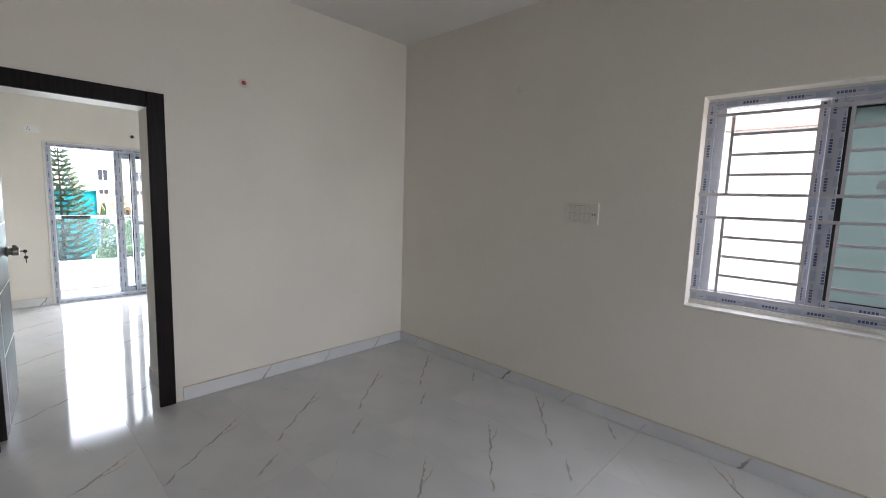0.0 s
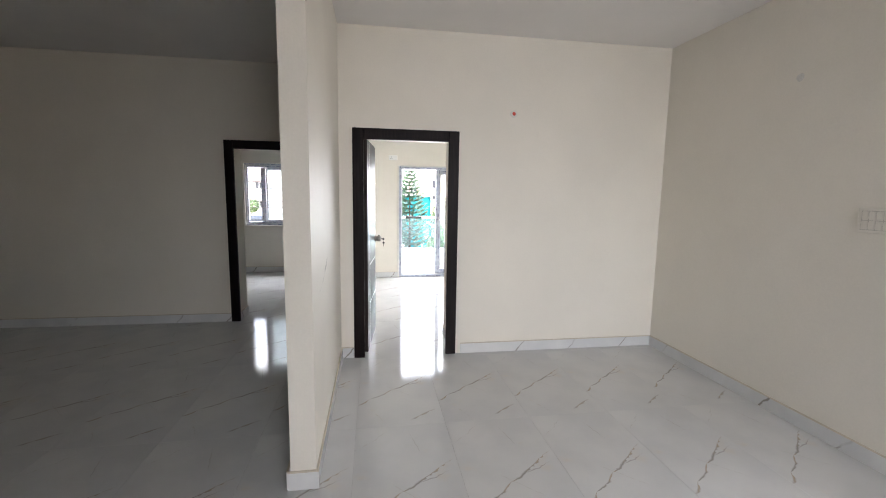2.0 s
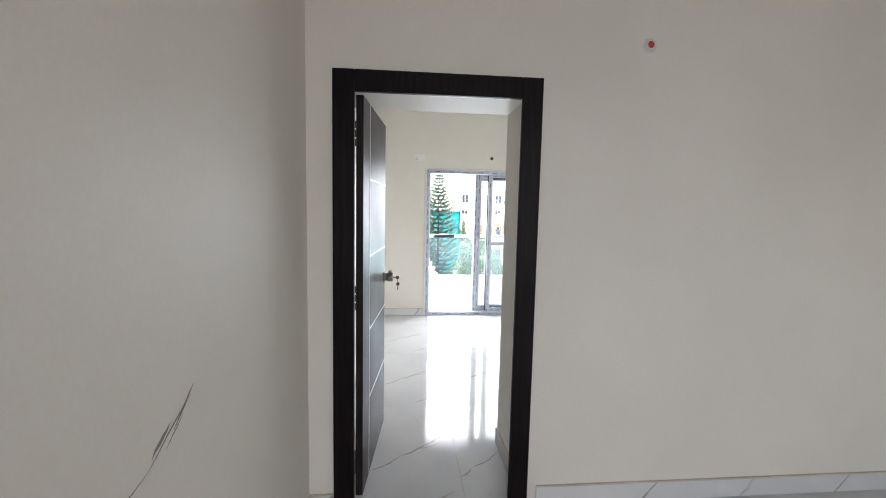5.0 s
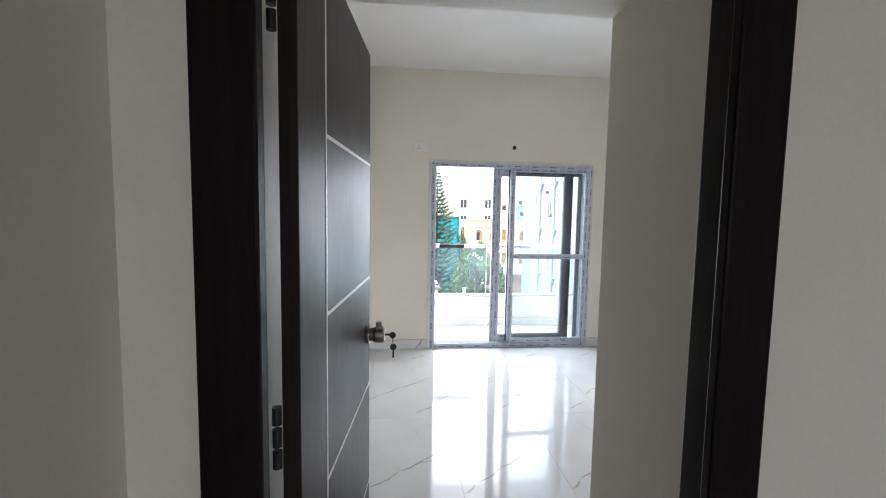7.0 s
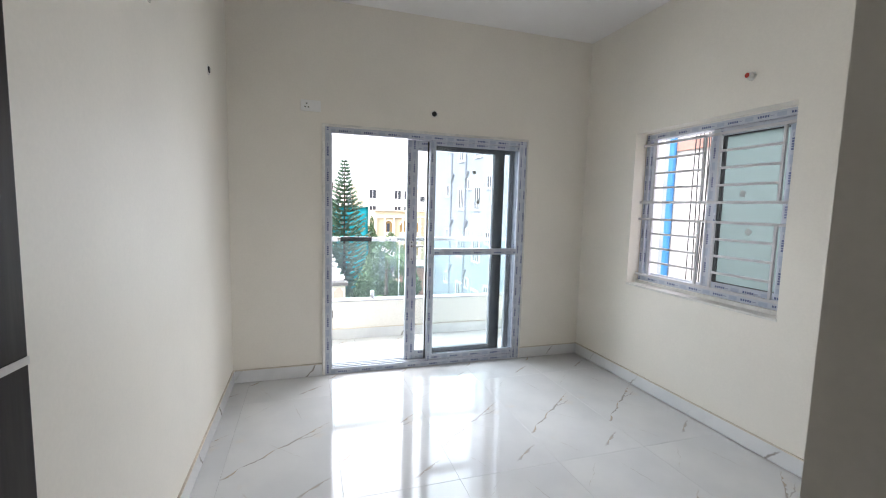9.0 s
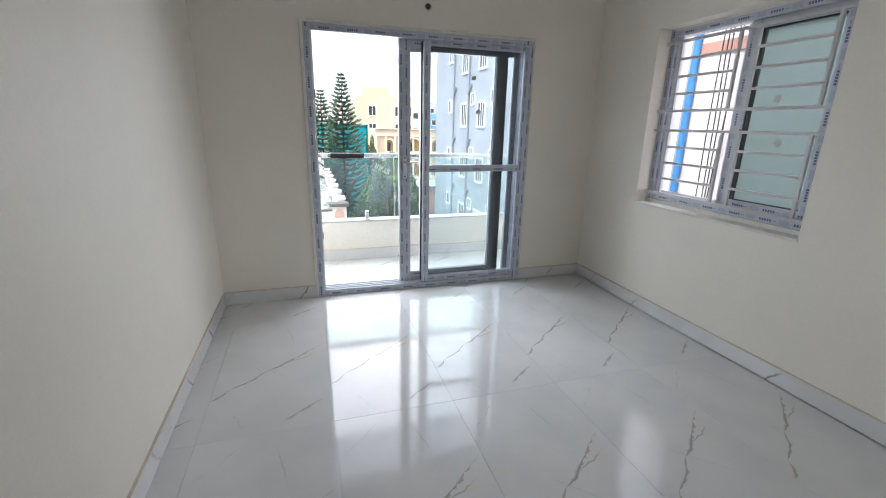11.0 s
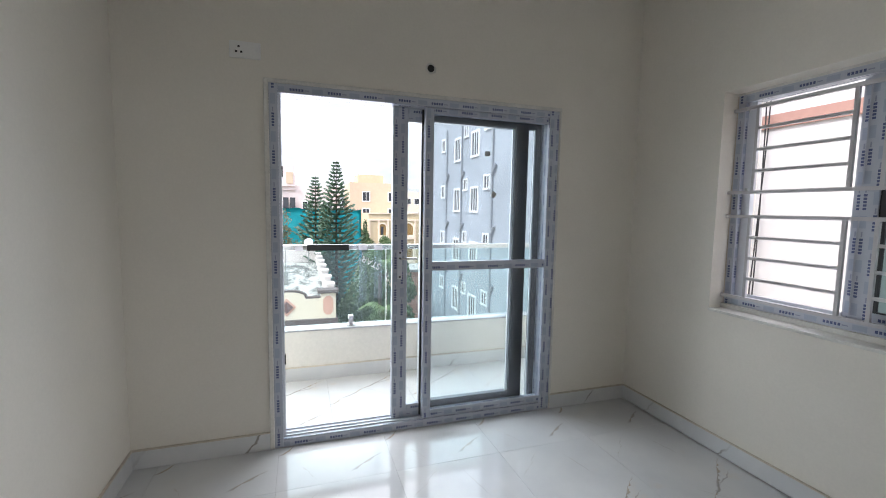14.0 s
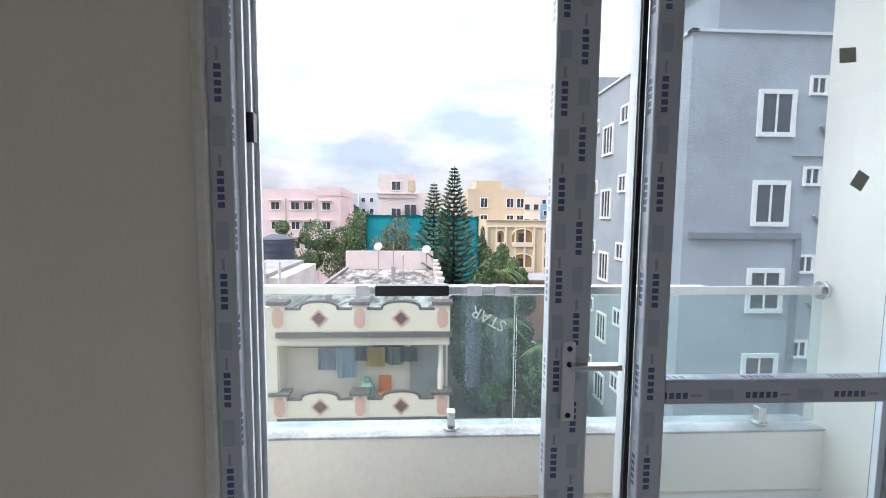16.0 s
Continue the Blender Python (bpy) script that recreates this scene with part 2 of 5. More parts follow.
def frosted(name, colour):
    m, n, l, b = material(name)
    out = n["Material Output"]
    through_light = n.new("ShaderNodeBsdfTranslucent")
    through_light.inputs["Color"].default_value = (*colour, 1)
    b.inputs["Base Color"].default_value = (*colour, 1)
    b.inputs["Roughness"].default_value = 0.35
    speck = noise_node(n, l, n.new("ShaderNodeTexCoord").outputs["Object"], 160.0, 2)
    bump(n, l, b, speck.outputs["Fac"], 0.3, 0.002)
    mixed = n.new("ShaderNodeMixShader")
    mixed.inputs[0].default_value = 0.6
    l.new(b.outputs[0], mixed.inputs[1])
    l.new(through_light.outputs[0], mixed.inputs[2])
    l.new(mixed.outputs[0], out.inputs["Surface"])
    return m


def wood(name, dark, light, rough=0.35, turn=(0, 0, 0), relief=0.12, smear=0.05):
    m, n, l, b = material(name)
    v = n.new("ShaderNodeTexCoord").outputs["Object"]
    mapped = n.new("ShaderNodeMapping")
    mapped.inputs["Scale"].default_value = (22, 22, 1.3)
    mapped.inputs["Rotation"].default_value = turn
    l.new(v, mapped.inputs["Vector"])
    grain, wear = noise_node(n, l, mapped.outputs[0], 2.5, 7, 0.65), noise_node(n, l, v, 3.0, 4)
    c = mix_node(n, l, steps(n, l, grain.outputs["Fac"], 0.35, 0.7), dark, light)
    l.new(mix_node(n, l, math_node(n, l, "MULTIPLY", steps(n, l, wear.outputs["Fac"], 0.35, 0.85), 0.03), c, tuple(x * 1.7 + 0.01 for x in light)), b.inputs["Base Color"])
    l.new(math_node(n, l, "MULTIPLY_ADD", wear.outputs["Fac"], smear, rough - smear / 2), b.inputs["Roughness"])
    bump(n, l, b, grain.outputs["Fac"], relief, 0.001)
    return m


PAINT = surface("cream_wall_paint", (0.815, 0.772, 0.69), 0.55, 0.035, 90, 1.2, 0.22, 0.0012)
CEIL = surface("white_ceiling_paint", (0.83, 0.81, 0.79), 0.6, 0.03, 80, 1.0, 0.2, 0.001)
WHITE_WALL = surface("white_outside_paint", (0.80, 0.765, 0.70), 0.7, 0.06, 40, 1.2, 0.3, 0.002)
TILE = marble("polished_marble_tile")
SKIRT = skirt_marble("marble_skirting")
GROUT = surface("pale_grout", (0.70, 0.69, 0.67), 0.8)
BEIGE_GROUT = surface("beige_grout", (0.64, 0.57, 0.47), 0.85, 0.15, 80)
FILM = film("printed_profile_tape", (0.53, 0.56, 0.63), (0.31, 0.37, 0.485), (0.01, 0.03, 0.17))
# shaded copy of the tape above: the shade is put into its colours
SHADED_FILM = film("shaded_profile_tape", (0.05, 0.056, 0.068), (0.036, 0.04, 0.06), (0.02, 0.024, 0.045))
UPVC = surface("white_plastic_profile", (0.72, 0.74, 0.78), 0.35, 0.04, 50, 3, 0.05)
GASKET = surface("black_rubber", (0.02, 0.02, 0.022), 0.5)
PANE = glass("clear_glass", (0.97, 0.985, 0.98))
DUSTY = glass("dusty_glass", (0.90, 0.94, 0.96), haze=0.02)
RAIL_GLASS = glass("green_tinted_glass", (0.84, 0.92, 0.91), haze=0.012, haze_colour=(0.7, 0.85, 0.9))
FROST = frosted("frosted_green_glass", (0.27, 0.325, 0.315))
STEEL = surface("brushed_steel", (0.62, 0.62, 0.62), 0.25, 0.05, 120, 4, 0.08, 0.0005, 1.0)
BRASS = surface("satin_nickel", (0.36, 0.33, 0.30), 0.3, 0.08, 150, 6, 0.05, 0.0004, 1.0)
FRAME_WOOD = wood("dark_brown_frame", (0.006, 0.0035, 0.004), (0.013, 0.008, 0.008), 0.42)
LEAF_WOOD = wood("dark_wenge_laminate", (0.023, 0.018, 0.016), (0.041, 0.033, 0.029), 0.42, relief=0.05, smear=0.22)
LEAF_WOOD.node_tree.nodes["Principled BSDF"].inputs["Specular IOR Level"].default_value = 0.15
RED_WOOD = wood("red_brown_wood", (0.06, 0.022, 0.012), (0.16, 0.062, 0.03), 0.35)
FRAME_WOOD.node_tree.nodes["Principled BSDF"].inputs["Specular IOR Level"].default_value = 0.11
INLAY = surface("silver_inlay", (0.72, 0.70, 0.67), 0.35, 0.05, 100, 5, 0.05)
GRILL = surface("grey_white_enamel", (0.58, 0.565, 0.58), 0.4, 0.06, 60, 4, 0.08)
PLATE = surface("ivory_plastic", (0.86, 0.85, 0.82), 0.3, 0.02, 60, 3, 0.03)
PLASTER = surface("white_plaster", (0.75, 0.73, 0.68), 0.8, 0.1, 70, 9, 0.4, 0.003)
RED_PIPE = surface("red_plastic_pipe", (0.48, 0.04, 0.02), 0.4, 0.08)
BLACK = surface("black_plastic", (0.012, 0.012, 0.013), 0.45)
GREY_TAPE = surface("grey_label", (0.48, 0.50, 0.49), 0.6)


# ---- mesh helpers ----
def box(bm, x0, x1, y0, y1, z0, z1):
    """A box with its texture coordinates in metres, u along its longest side."""
    lay = bm.loops.layers.uv.verify()
    lo, hi = Vector((min(x0, x1), min(y0, y1), min(z0, z1))), Vector((max(x0, x1), max(y0, y1), max(z0, z1)))
    size = hi - lo
    main = max(range(3), key=lambda i: size[i])
    vs = [bm.verts.new((x, y, z)) for x in (lo.x, hi.x) for y in (lo.y, hi.y) for z in (lo.z, hi.z)]
    for ids in ((0, 1, 3, 2), (4, 6, 7, 5), (0, 4, 5, 1), (2, 3, 7, 6), (0, 2, 6, 4), (1, 5, 7, 3)):
        f = bm.faces.new([vs[i] for i in ids])
        spans = [i for i in range(3) if len({round(l.vert.co[i], 6) for l in f.loops}) > 1]
        ua = main if main in spans else spans[0]
        va = [i for i in spans if i != ua][0]
        for l in f.loops:
            l[lay].uv = (l.vert.co[ua] + 20, l.vert.co[va] - lo[va])
    return bm


def boxes(*rows):
    bm = bmesh.new()
    for r in rows:
        box(bm, *r)
    return bm


def soft(bm, width=0.003, segments=2):
    bmesh.ops.bevel(bm, geom=[e for e in bm.edges], offset=width, segments=segments, affect="EDGES", profile=0.5)
    return bm


def disc(bm, centre, axis, radius, depth, sides=24, radius2=None):
    """A short cylinder or cone about an axis."""
    turn = Vector(axis).to_track_quat("Z", "Y").to_matrix().to_4x4()
    bmesh.ops.create_cone(bm, cap_ends=True, segments=sides, radius1=radius, radius2=radius if radius2 is None else radius2, depth=depth,
                          matrix=Matrix.Translation(centre) @ turn)
    return bm


def tube(bm, a, b, radius, sides=8, radius2=None):
    a, b = Vector(a), Vector(b)
    return disc(bm, (a + b) / 2, b - a, radius, (b - a).length, sides, radius2)


def made(name, bm, mat, smooth=False):
    me = bpy.data.meshes.new(name)
    bmesh.ops.recalc_face_normals(bm, faces=bm.faces)
    bm.to_mesh(me)
    bm.free()
    me.materials.append(mat)
    if smooth:
        for f in me.polygons:
            f.use_smooth = True
    return new(name, me)


def part(name, bm, mat, parent, label="", smooth=False):
    ob = made(name, bm, mat, smooth)
    ob.parent = parent
    ob.matrix_parent_inverse = parent.matrix_world.inverted() if parent.parent is None and parent.type == "EMPTY" else Matrix()
    if label:
        ob["label"] = label
    return ob


def thing(name, label, category, group="", kind=""):
    """An empty at the origin that carries a thing's parts."""
    return tagged(new(name), label, category, group, kind)


def structure(name, bm, mat, label, category):
    return tagged(made(name, bm, mat), label, category, "", "structure")


# ---- the large structure ----
H = 3.0
WEST, NORTH1, NORTH2 = -4.22, 3.14, 3.15
FAR = -8.16
HALL = -5.56
# floor slab under the tiles
structure("floor", boxes((-8.36, 2.8, -5.4, 3.3, -0.2, -0.012), (-9.1, -8.36, -5.4, -0.9, -0.2, -0.012)), GROUT, "polished white marble tile floor with grey veins", "floor")
FLOOR = bpy.data.objects["floor"]
structure("ceiling", boxes((-8.36, 2.8, -5.4, 3.3, H, H + 0.15), (-9.1, -8.36, -5.4, -0.9, H, H + 0.15)), CEIL, "plain white painted ceiling", "ceiling")
# door wall of the first room: thick, with the doorway through it
structure("wall_west", boxes((-4.815, WEST, 1.014, 3.3, 0, H), (-4.815, WEST, -0.1, 1.014, 2.088, H), (-4.815, -4.33, -0.1, 0.03, 0, 2.088), (-4.33, WEST, -0.1, 0.072, 0, 2.088)), PAINT,
          "cream painted wall with a doorway", "wall")
structure("wall_partition", boxes((-9.0, -4.815, -0.195, 0.005, 0, H), (-4.815, -2.395, -0.185, -0.055, 0, H)), PAINT, "cream painted partition wall with a scuffed end", "wall")
structure("wall_north", boxes((-4.5, -1.56, NORTH1, 3.46, 0, H), (-0.37, 2.8, NORTH1, 3.46, 0, H), (-1.56, -0.37, NORTH1, 3.46, 0, 0.905), (-1.56, -0.37, NORTH1, 3.46, 2.155, H)),
          PAINT, "cream painted wall with a window opening", "wall")
structure("wall_bedroom_north", boxes((-8.36, -7.504, NORTH2, 3.46, 0, H), (-6.28, -4.6, NORTH2, 3.46, 0, H), (-7.504, -6.28, NORTH2, 3.46, 0, 0.829), (-7.504, -6.28, NORTH2, 3.46, 2.071, H)),
          PAINT, "cream painted bedroom wall with a window opening", "wall")
structure("wall_bedroom_west", boxes((-8.36, FAR, -0.1, 0.705, 0, H), (-8.36, FAR, 2.505, 3.2, 0, H), (-8.36, FAR, 0.705, 2.505, 2.045, H)), PAINT,
          "cream painted bedroom wall with a sliding door opening", "wall")
# the opening in this wall is unseen, made to let light in
structure("wall_east", boxes((2.6, 2.8, -5.4, 0.9, 0, H), (2.6, 2.8, 2.6, NORTH1, 0, H), (2.6, 2.8, 0.9, 2.6, 0, 0.95), (2.6, 2.8, 0.9, 2.6, 2.2, H)), PAINT, "cream painted wall", "wall")
structure("wall_south", boxes((-9.0, 2.6, -5.4, -5.2, 0, H)), PAINT, "cream painted wall", "wall")
structure("wall_hall_west", boxes((-5.9, HALL, -1.35, -5.2, 0, H), (-5.9, HALL, -1.35, -0.535, 2.05, H), (-5.9, HALL, -0.535, -0.195, 0, H)), PAINT, "cream painted hall wall in shade", "wall")
structure("wall_back_room", boxes((-9.1, -8.9, -5.2, -2.17, 0, H), (-9.1, -8.9, -0.97, -0.195, 0, H), (-9.1, -8.9, -2.17, -0.97, 0, 0.9), (-9.1, -8.9, -2.17, -0.97, 2.08, H)), PAINT,
          "cream painted wall with a window opening", "wall")

# skirting: marble strips with a line of grout on top
SK, ST = 0.098, 0.012


def skirting(name, x0, x1, y0, y1):
    ob = structure(name, boxes((x0, x1, y0, y1, 0.002, SK)), SKIRT, "white marble skirting strip with thin veins", "skirting")
    part("grout_line", boxes((x0, x1, y0, y1, SK, SK + 0.007)), BEIGE_GROUT, ob, "rough beige grout line")
    return ob


skirting("baseboard", WEST, WEST + ST, 1.085, NORTH1)
skirting("baseboard", WEST, WEST + ST, -0.055, 0.06)
skirting("baseboard", WEST + ST, 2.6, NORTH1 - ST, NORTH1)
skirting("baseboard", WEST + ST, -2.395, -0.055, -0.055 + ST)
skirting("baseboard", -2.395, -2.395 + ST, -0.2, -0.04)
skirting("baseboard", -5.56, -2.395, -0.195 - ST, -0.195)
skirting("baseboard", FAR, FAR + ST, 0.005, 0.70)
skirting("baseboard", FAR, FAR + ST, 2.51, NORTH2)
skirting("baseboard", FAR + ST, -4.815, NORTH2 - ST, NORTH2)
skirting("baseboard", FAR + ST, -4.9, 0.005, 0.005 + ST)
skirting("baseboard", -4.815 - ST, -4.815, 1.02, NORTH2 - ST)
skirting("baseboard", -4.815, -4.34, 1.014 - ST, 1.014)
skirting("baseboard", HALL, HALL + ST, -4.0, -1.435)
skirting("baseboard", HALL, HALL + ST, -0.45, -0.21)
skirting("baseboard", -8.9, -8.9 + ST, -5.2, -0.2)
skirting("baseboard", -5.9, -5.6, -1.35, -1.35 + ST)


# ---- sliding door to the balcony ----
def frame_bars(y0, y1, z0, z1, x0, x1, left, right, bottom, top):
    """The four bars of an upright frame in the plane of x."""
    return [boxes((x0, x1, y0, y0 + left, z0, z1)), boxes((x0, x1, y1 - right, y1, z0, z1)),
            boxes((x0, x1, y0 + left, y1 - right, z0, z0 + bottom)), boxes((x0, x1, y0 + left, y1 - right, z1 - top, z1))]


slider = thing("window_1", "white plastic sliding balcony door in printed blue protective tape, one third open", "sliding door", kind="structure")
for nm, b in zip(("frame_jamb", "frame_jamb", "frame_sill", "frame_head"), frame_bars(0.708, 2.502, 0.0, 2.042, -8.30, -8.156, 0.046, 0.072, 0.05, 0.048)):
    part(nm, soft(b, 0.003), FILM, slider)
# guide tracks and rubber lips in the open part
for x in (-8.185, -8.222, -8.262):
    part("track", boxes((x - 0.004, x + 0.004, 0.754, 2.43, 0.05, 0.058)), UPVC, slider)
    part("track", boxes((x - 0.004, x + 0.004, 0.754, 0.766, 0.05, 1.994)), UPVC, slider)
part("gasket", boxes((-8.208, -8.2, 0.754, 0.760, 0.06, 1.99)), GASKET, slider)
part("gasket", boxes((-8.246, -8.24, 0.754, 0.760, 0.06, 1.99)), GASKET, slider)
for z in (1.58, 0.50):
    part("latch_keeper", soft(boxes((-8.232, -8.212, 0.754, 0.772, z - 0.03, z + 0.03)), 0.002), BLACK, slider, "small black latch keeper")
inner = part("sash", soft(boxes((-8.204, -8.164, 1.583, 1.637, 0.052, 1.992)), 0.004), FILM, slider, "inner sash with a middle rail")
part("top_rail", boxes((-8.206, -8.168, 1.637, 2.43, 1.958, 1.992)), FILM, inner)
part("bottom_rail", boxes((-8.206, -8.168, 1.637, 2.43, 0.052, 0.10)), FILM, inner)
part("middle_rail", soft(boxes((-8.2, -8.164, 1.637, 2.432, 1.003, 1.058)), 0.004), FILM, inner)
pane = part("pane", boxes((-8.188, -8.184, 1.637, 2.43, 0.10, 1.958)), DUSTY, inner, "dusty clear glass pane")
pane.visible_shadow = False
for y, z, a in ((2.0, 1.743, 20), (2.05, 1.485, 75)):
    lab = part("sticker", boxes((-0.0006, 0.0006, -0.018, 0.018, -0.015, 0.015)), GREY_TAPE, inner, "small grey label on the glass")
    lab.matrix_basis = pose(-8.1825, y, z, a - 15, 0, 0)
outer = part("sash", soft(boxes((-8.254, -8.212, 1.394, 1.488, 0.052, 1.992)), 0.004), FILM, slider, "outer sash slid open behind the inner one")
part("top_rail", boxes((-8.252, -8.214, 1.488, 1.60, 1.908, 1.992)), FILM, outer)
part("bottom_rail", boxes((-8.252, -8.214, 1.488, 1.60, 0.052, 0.135)), FILM, outer)
# rest of this sash, in the tape copy with shade painted in
part("shaded_top_rail", boxes((-8.252, -8.214, 1.60, 2.31, 1.918, 1.992)), SHADED_FILM, outer)
part("shaded_bottom_rail", boxes((-8.252, -8.214, 1.60, 2.31, 0.052, 0.142)), SHADED_FILM, outer)
part("shaded_stile", soft(boxes((-8.254, -8.212, 2.212, 2.31, 0.052, 1.992)), 0.004), SHADED_FILM, outer, "stile with shade in its colour")
part("glazing_bead", boxes((-8.236, -8.222, 2.196, 2.212, 0.142, 1.918)), UPVC, outer, "thin white glazing bead")
part("edge_bead", boxes((-8.246, -8.212, 1.570, 1.580, 0.142, 1.918)), UPVC, inner, "pale uncovered side of the sash")
part("brush_seal", boxes((-8.212, -8.204, 1.572, 1.583, 0.06, 1.985)), GASKET, inner, "black brush seal")
opane = part("pane", boxes((-8.234, -8.230, 1.488, 2.212, 0.135, 1.918)), PANE, outer)
opane.visible_shadow = False
part("lock_plate", soft(boxes((-8.212, -8.203, 1.425, 1.455, 0.95, 1.13)), 0.006, 3), UPVC, outer, "grey lock plate with two screw holes")
for z in (1.115, 1.08, 0.965):
    part("screw", disc(bmesh.new(), (-8.2025, 1.440, z), (1, 0, 0), 0.006, 0.003, 12), BLACK, outer)
part("lever", soft(boxes((-8.206, -8.180, 1.44, 1.55, 1.072, 1.084)), 0.003), STEEL, outer, "short steel lever")
part("fixed_stile", boxes((-8.296, -8.256, 2.388, 2.432, 0.05, 1.994)), SHADED_FILM, slider, "fixed stile with shade in its colour")
part("fixed_rail", boxes((-8.296, -8.256, 1.64, 2.388, 1.93, 1.994)), SHADED_FILM, slider, "fixed rail with shade in its colour")
part("glazing_bead", boxes((-8.27, -8.258, 2.378, 2.388, 0.07, 1.93)), UPVC, slider, "thin white glazing bead")
fpane = part("pane", boxes((-8.278, -8.274, 2.31, 2.388, 0.05, 1.93)), PANE, slider)
fpane.visible_shadow = False
# plaster edge round the frame, and the stone sill line
for b in (boxes((-8.17, -8.146, 0.682, 0.708, 0, 2.056)), boxes((-8.17, -8.148, 2.502, 2.516, 0, 2.056)), boxes((-8.17, -8.148, 0.682, 2.516, 2.042, 2.064))):
    part("plaster_edge", soft(b, 0.005), PLASTER, slider, "rough white plaster edge")


# ---- grilled windows ----
def grilled_window(name, x0, z0, w, h, wall_y, depth, mid):
    """A two-leaf sliding window in a reveal, its left leaf slid behind the right one, with a welded bar grille in front."""
    win = thing(name, "white taped sliding window with frosted pane and grey bar grille", "window", kind="structure")
    y = wall_y + depth
    x1, z1 = x0 + w, z0 + h
    full_z0, full_h = z0, h
    z0, z1 = z0 + 0.03, z1 - 0.012
    for b in (boxes((x0, x0 + 0.044, y, y + 0.08, z0, z1)), boxes((x1 - 0.044, x1, y, y + 0.08, z0, z1)),
              boxes((x0 + 0.044, x1 - 0.044, y, y + 0.08, z0, z0 + 0.044)), boxes((x0 + 0.044, x1 - 0.044, y, y + 0.08, z1 - 0.044, z1))):
        part("window_frame", soft(b, 0.003), FILM, win)
    s0, s1 = mid - 0.036, mid + 0.034
    leaf = part("sash", soft(boxes((s0, s1, y + 0.008, y + 0.045, z0 + 0.05, z1 - 0.05)), 0.003), FILM, win)
    part("sash_rail", boxes((s1, x1 - 0.05, y + 0.012, y + 0.045, z0 + 0.05, z0 + 0.098)), FILM, leaf)
    part("sash_rail", boxes((s1, x1 - 0.05, y + 0.012, y + 0.045, z1 - 0.098, z1 - 0.05)), FILM, leaf)
    part("sash_stile", boxes((x1 - 0.11, x1 - 0.05, y + 0.012, y + 0.045, z0 + 0.098, z1 - 0.098)), FILM, leaf)
    p = part("pane", boxes((s1, x1 - 0.11, y + 0.030, y + 0.034, z0 + 0.098, z1 - 0.098)), FROST, leaf, "frosted pale green glass")
    p.visible_shadow = False
    for dx, dz, a in ((0.26, full_z0 + full_h * 0.439 - 0.056, 38), (0.20, full_z0 + full_h * 0.548 + 0.056, 15)):
        lab = part("sticker", boxes((-0.02, 0.02, -0.0006, 0.0006, -0.02, 0.02)), GREY_TAPE, leaf, "small grey label on the glass")
        lab.matrix_basis = pose(mid + dx, y + 0.0285, dz, 0, a, 0)
    # glazing strips; the left one also imitates a dark band refracted in the pane
    for b in (boxes((s1, s1 + 0.026, y + 0.016, y + 0.030, z0 + 0.098, z1 - 0.098)), boxes((s1 + 0.026, x1 - 0.11, y + 0.016, y + 0.030, z1 - 0.106, z1 - 0.098)),
              boxes((s1 + 0.026, x1 - 0.11, y + 0.016, y + 0.030, z0 + 0.098, z0 + 0.104))):
        part("edge_gasket", b, GASKET, leaf, "black rubber glazing strip, the left one widened as a dark band")
    back_leaf = part("sash", boxes((mid - 0.08, mid - 0.038, y + 0.046, y + 0.078, z0 + 0.05, z1 - 0.05)), FILM, win, "leaf slid open behind the other")
    part("sash_rail", boxes((mid - 0.038, x1 - 0.12, y + 0.047, y + 0.077, z0 + 0.05, z0 + 0.095)), FILM, back_leaf)
    part("sash_rail", boxes((mid - 0.038, x1 - 0.12, y + 0.047, y + 0.077, z1 - 0.095, z1 - 0.05)), FILM, back_leaf)
    part("track", boxes((x0 + 0.044, mid - 0.08, y + 0.04, y + 0.046, z0 + 0.044, z0 + 0.07)), UPVC, win)
    part("track", boxes((x0 + 0.044, x0 + 0.09, y + 0.03, y + 0.06, z0 + 0.044, z1 - 0.044)), UPVC, win, "pale blue-white side track")
    part("roller_catch", soft(boxes((x0 + 0.06, x0 + 0.076, y + 0.022, y + 0.03, z0 + h * 0.53, z0 + h * 0.545)), 0.002), GREY_TAPE, win, "small grey catch on the side track")
    z0, h = full_z0, full_h
    # grille
    gy0, gy1 = wall_y + 0.078, wall_y + 0.094
    g = thing("window_grille", "grey-white welded flat bar grille inside the window opening", "grille")
    hi, lo, gap = z0 + h * 0.548, z0 + h * 0.439, 0.1155
    top_z, low_z = hi + 4 * gap, lo - 4 * gap
    for z in (hi, lo):
        part("long_bar", boxes((x0 - 0.02, x1 + 0.02, gy0, gy1, z - 0.009, z + 0.009)), GRILL, g)
    for z in (top_z, low_z):
        part("edge_bar", boxes((x0 + 0.004, x1 - 0.004, gy0, gy1, z - 0.009, z + 0.009)), GRILL, g)
    halves = ((x0 + 0.142, mid - 0.065), (mid + 0.056, x1 - 0.11))
    for a, c in halves:
        for zb, zt in ((hi, top_z), (low_z, lo)):
            for xx in (a, c):
                part("upright", boxes((xx - 0.008, xx + 0.008, gy0, gy1, zb + 0.009, zt - 0.009)), GRILL, g)
            for k in (1, 2, 3):
                z = zb + (zt - zb) * k / 4
                part("bar", boxes((a + 0.008, c - 0.008, gy0 + 0.002, gy1 - 0.002, z - 0.008, z + 0.008)), GRILL, g)
    for xx in (x0 + 0.002, x1 - 0.002):
        part("joint_line", boxes((xx - 0.002, xx + 0.002, y - 0.003, y + 0.001, z0 + 0.004, z1 - 0.004)), BEIGE_GROUT, win, "dark sealing joint round the frame")
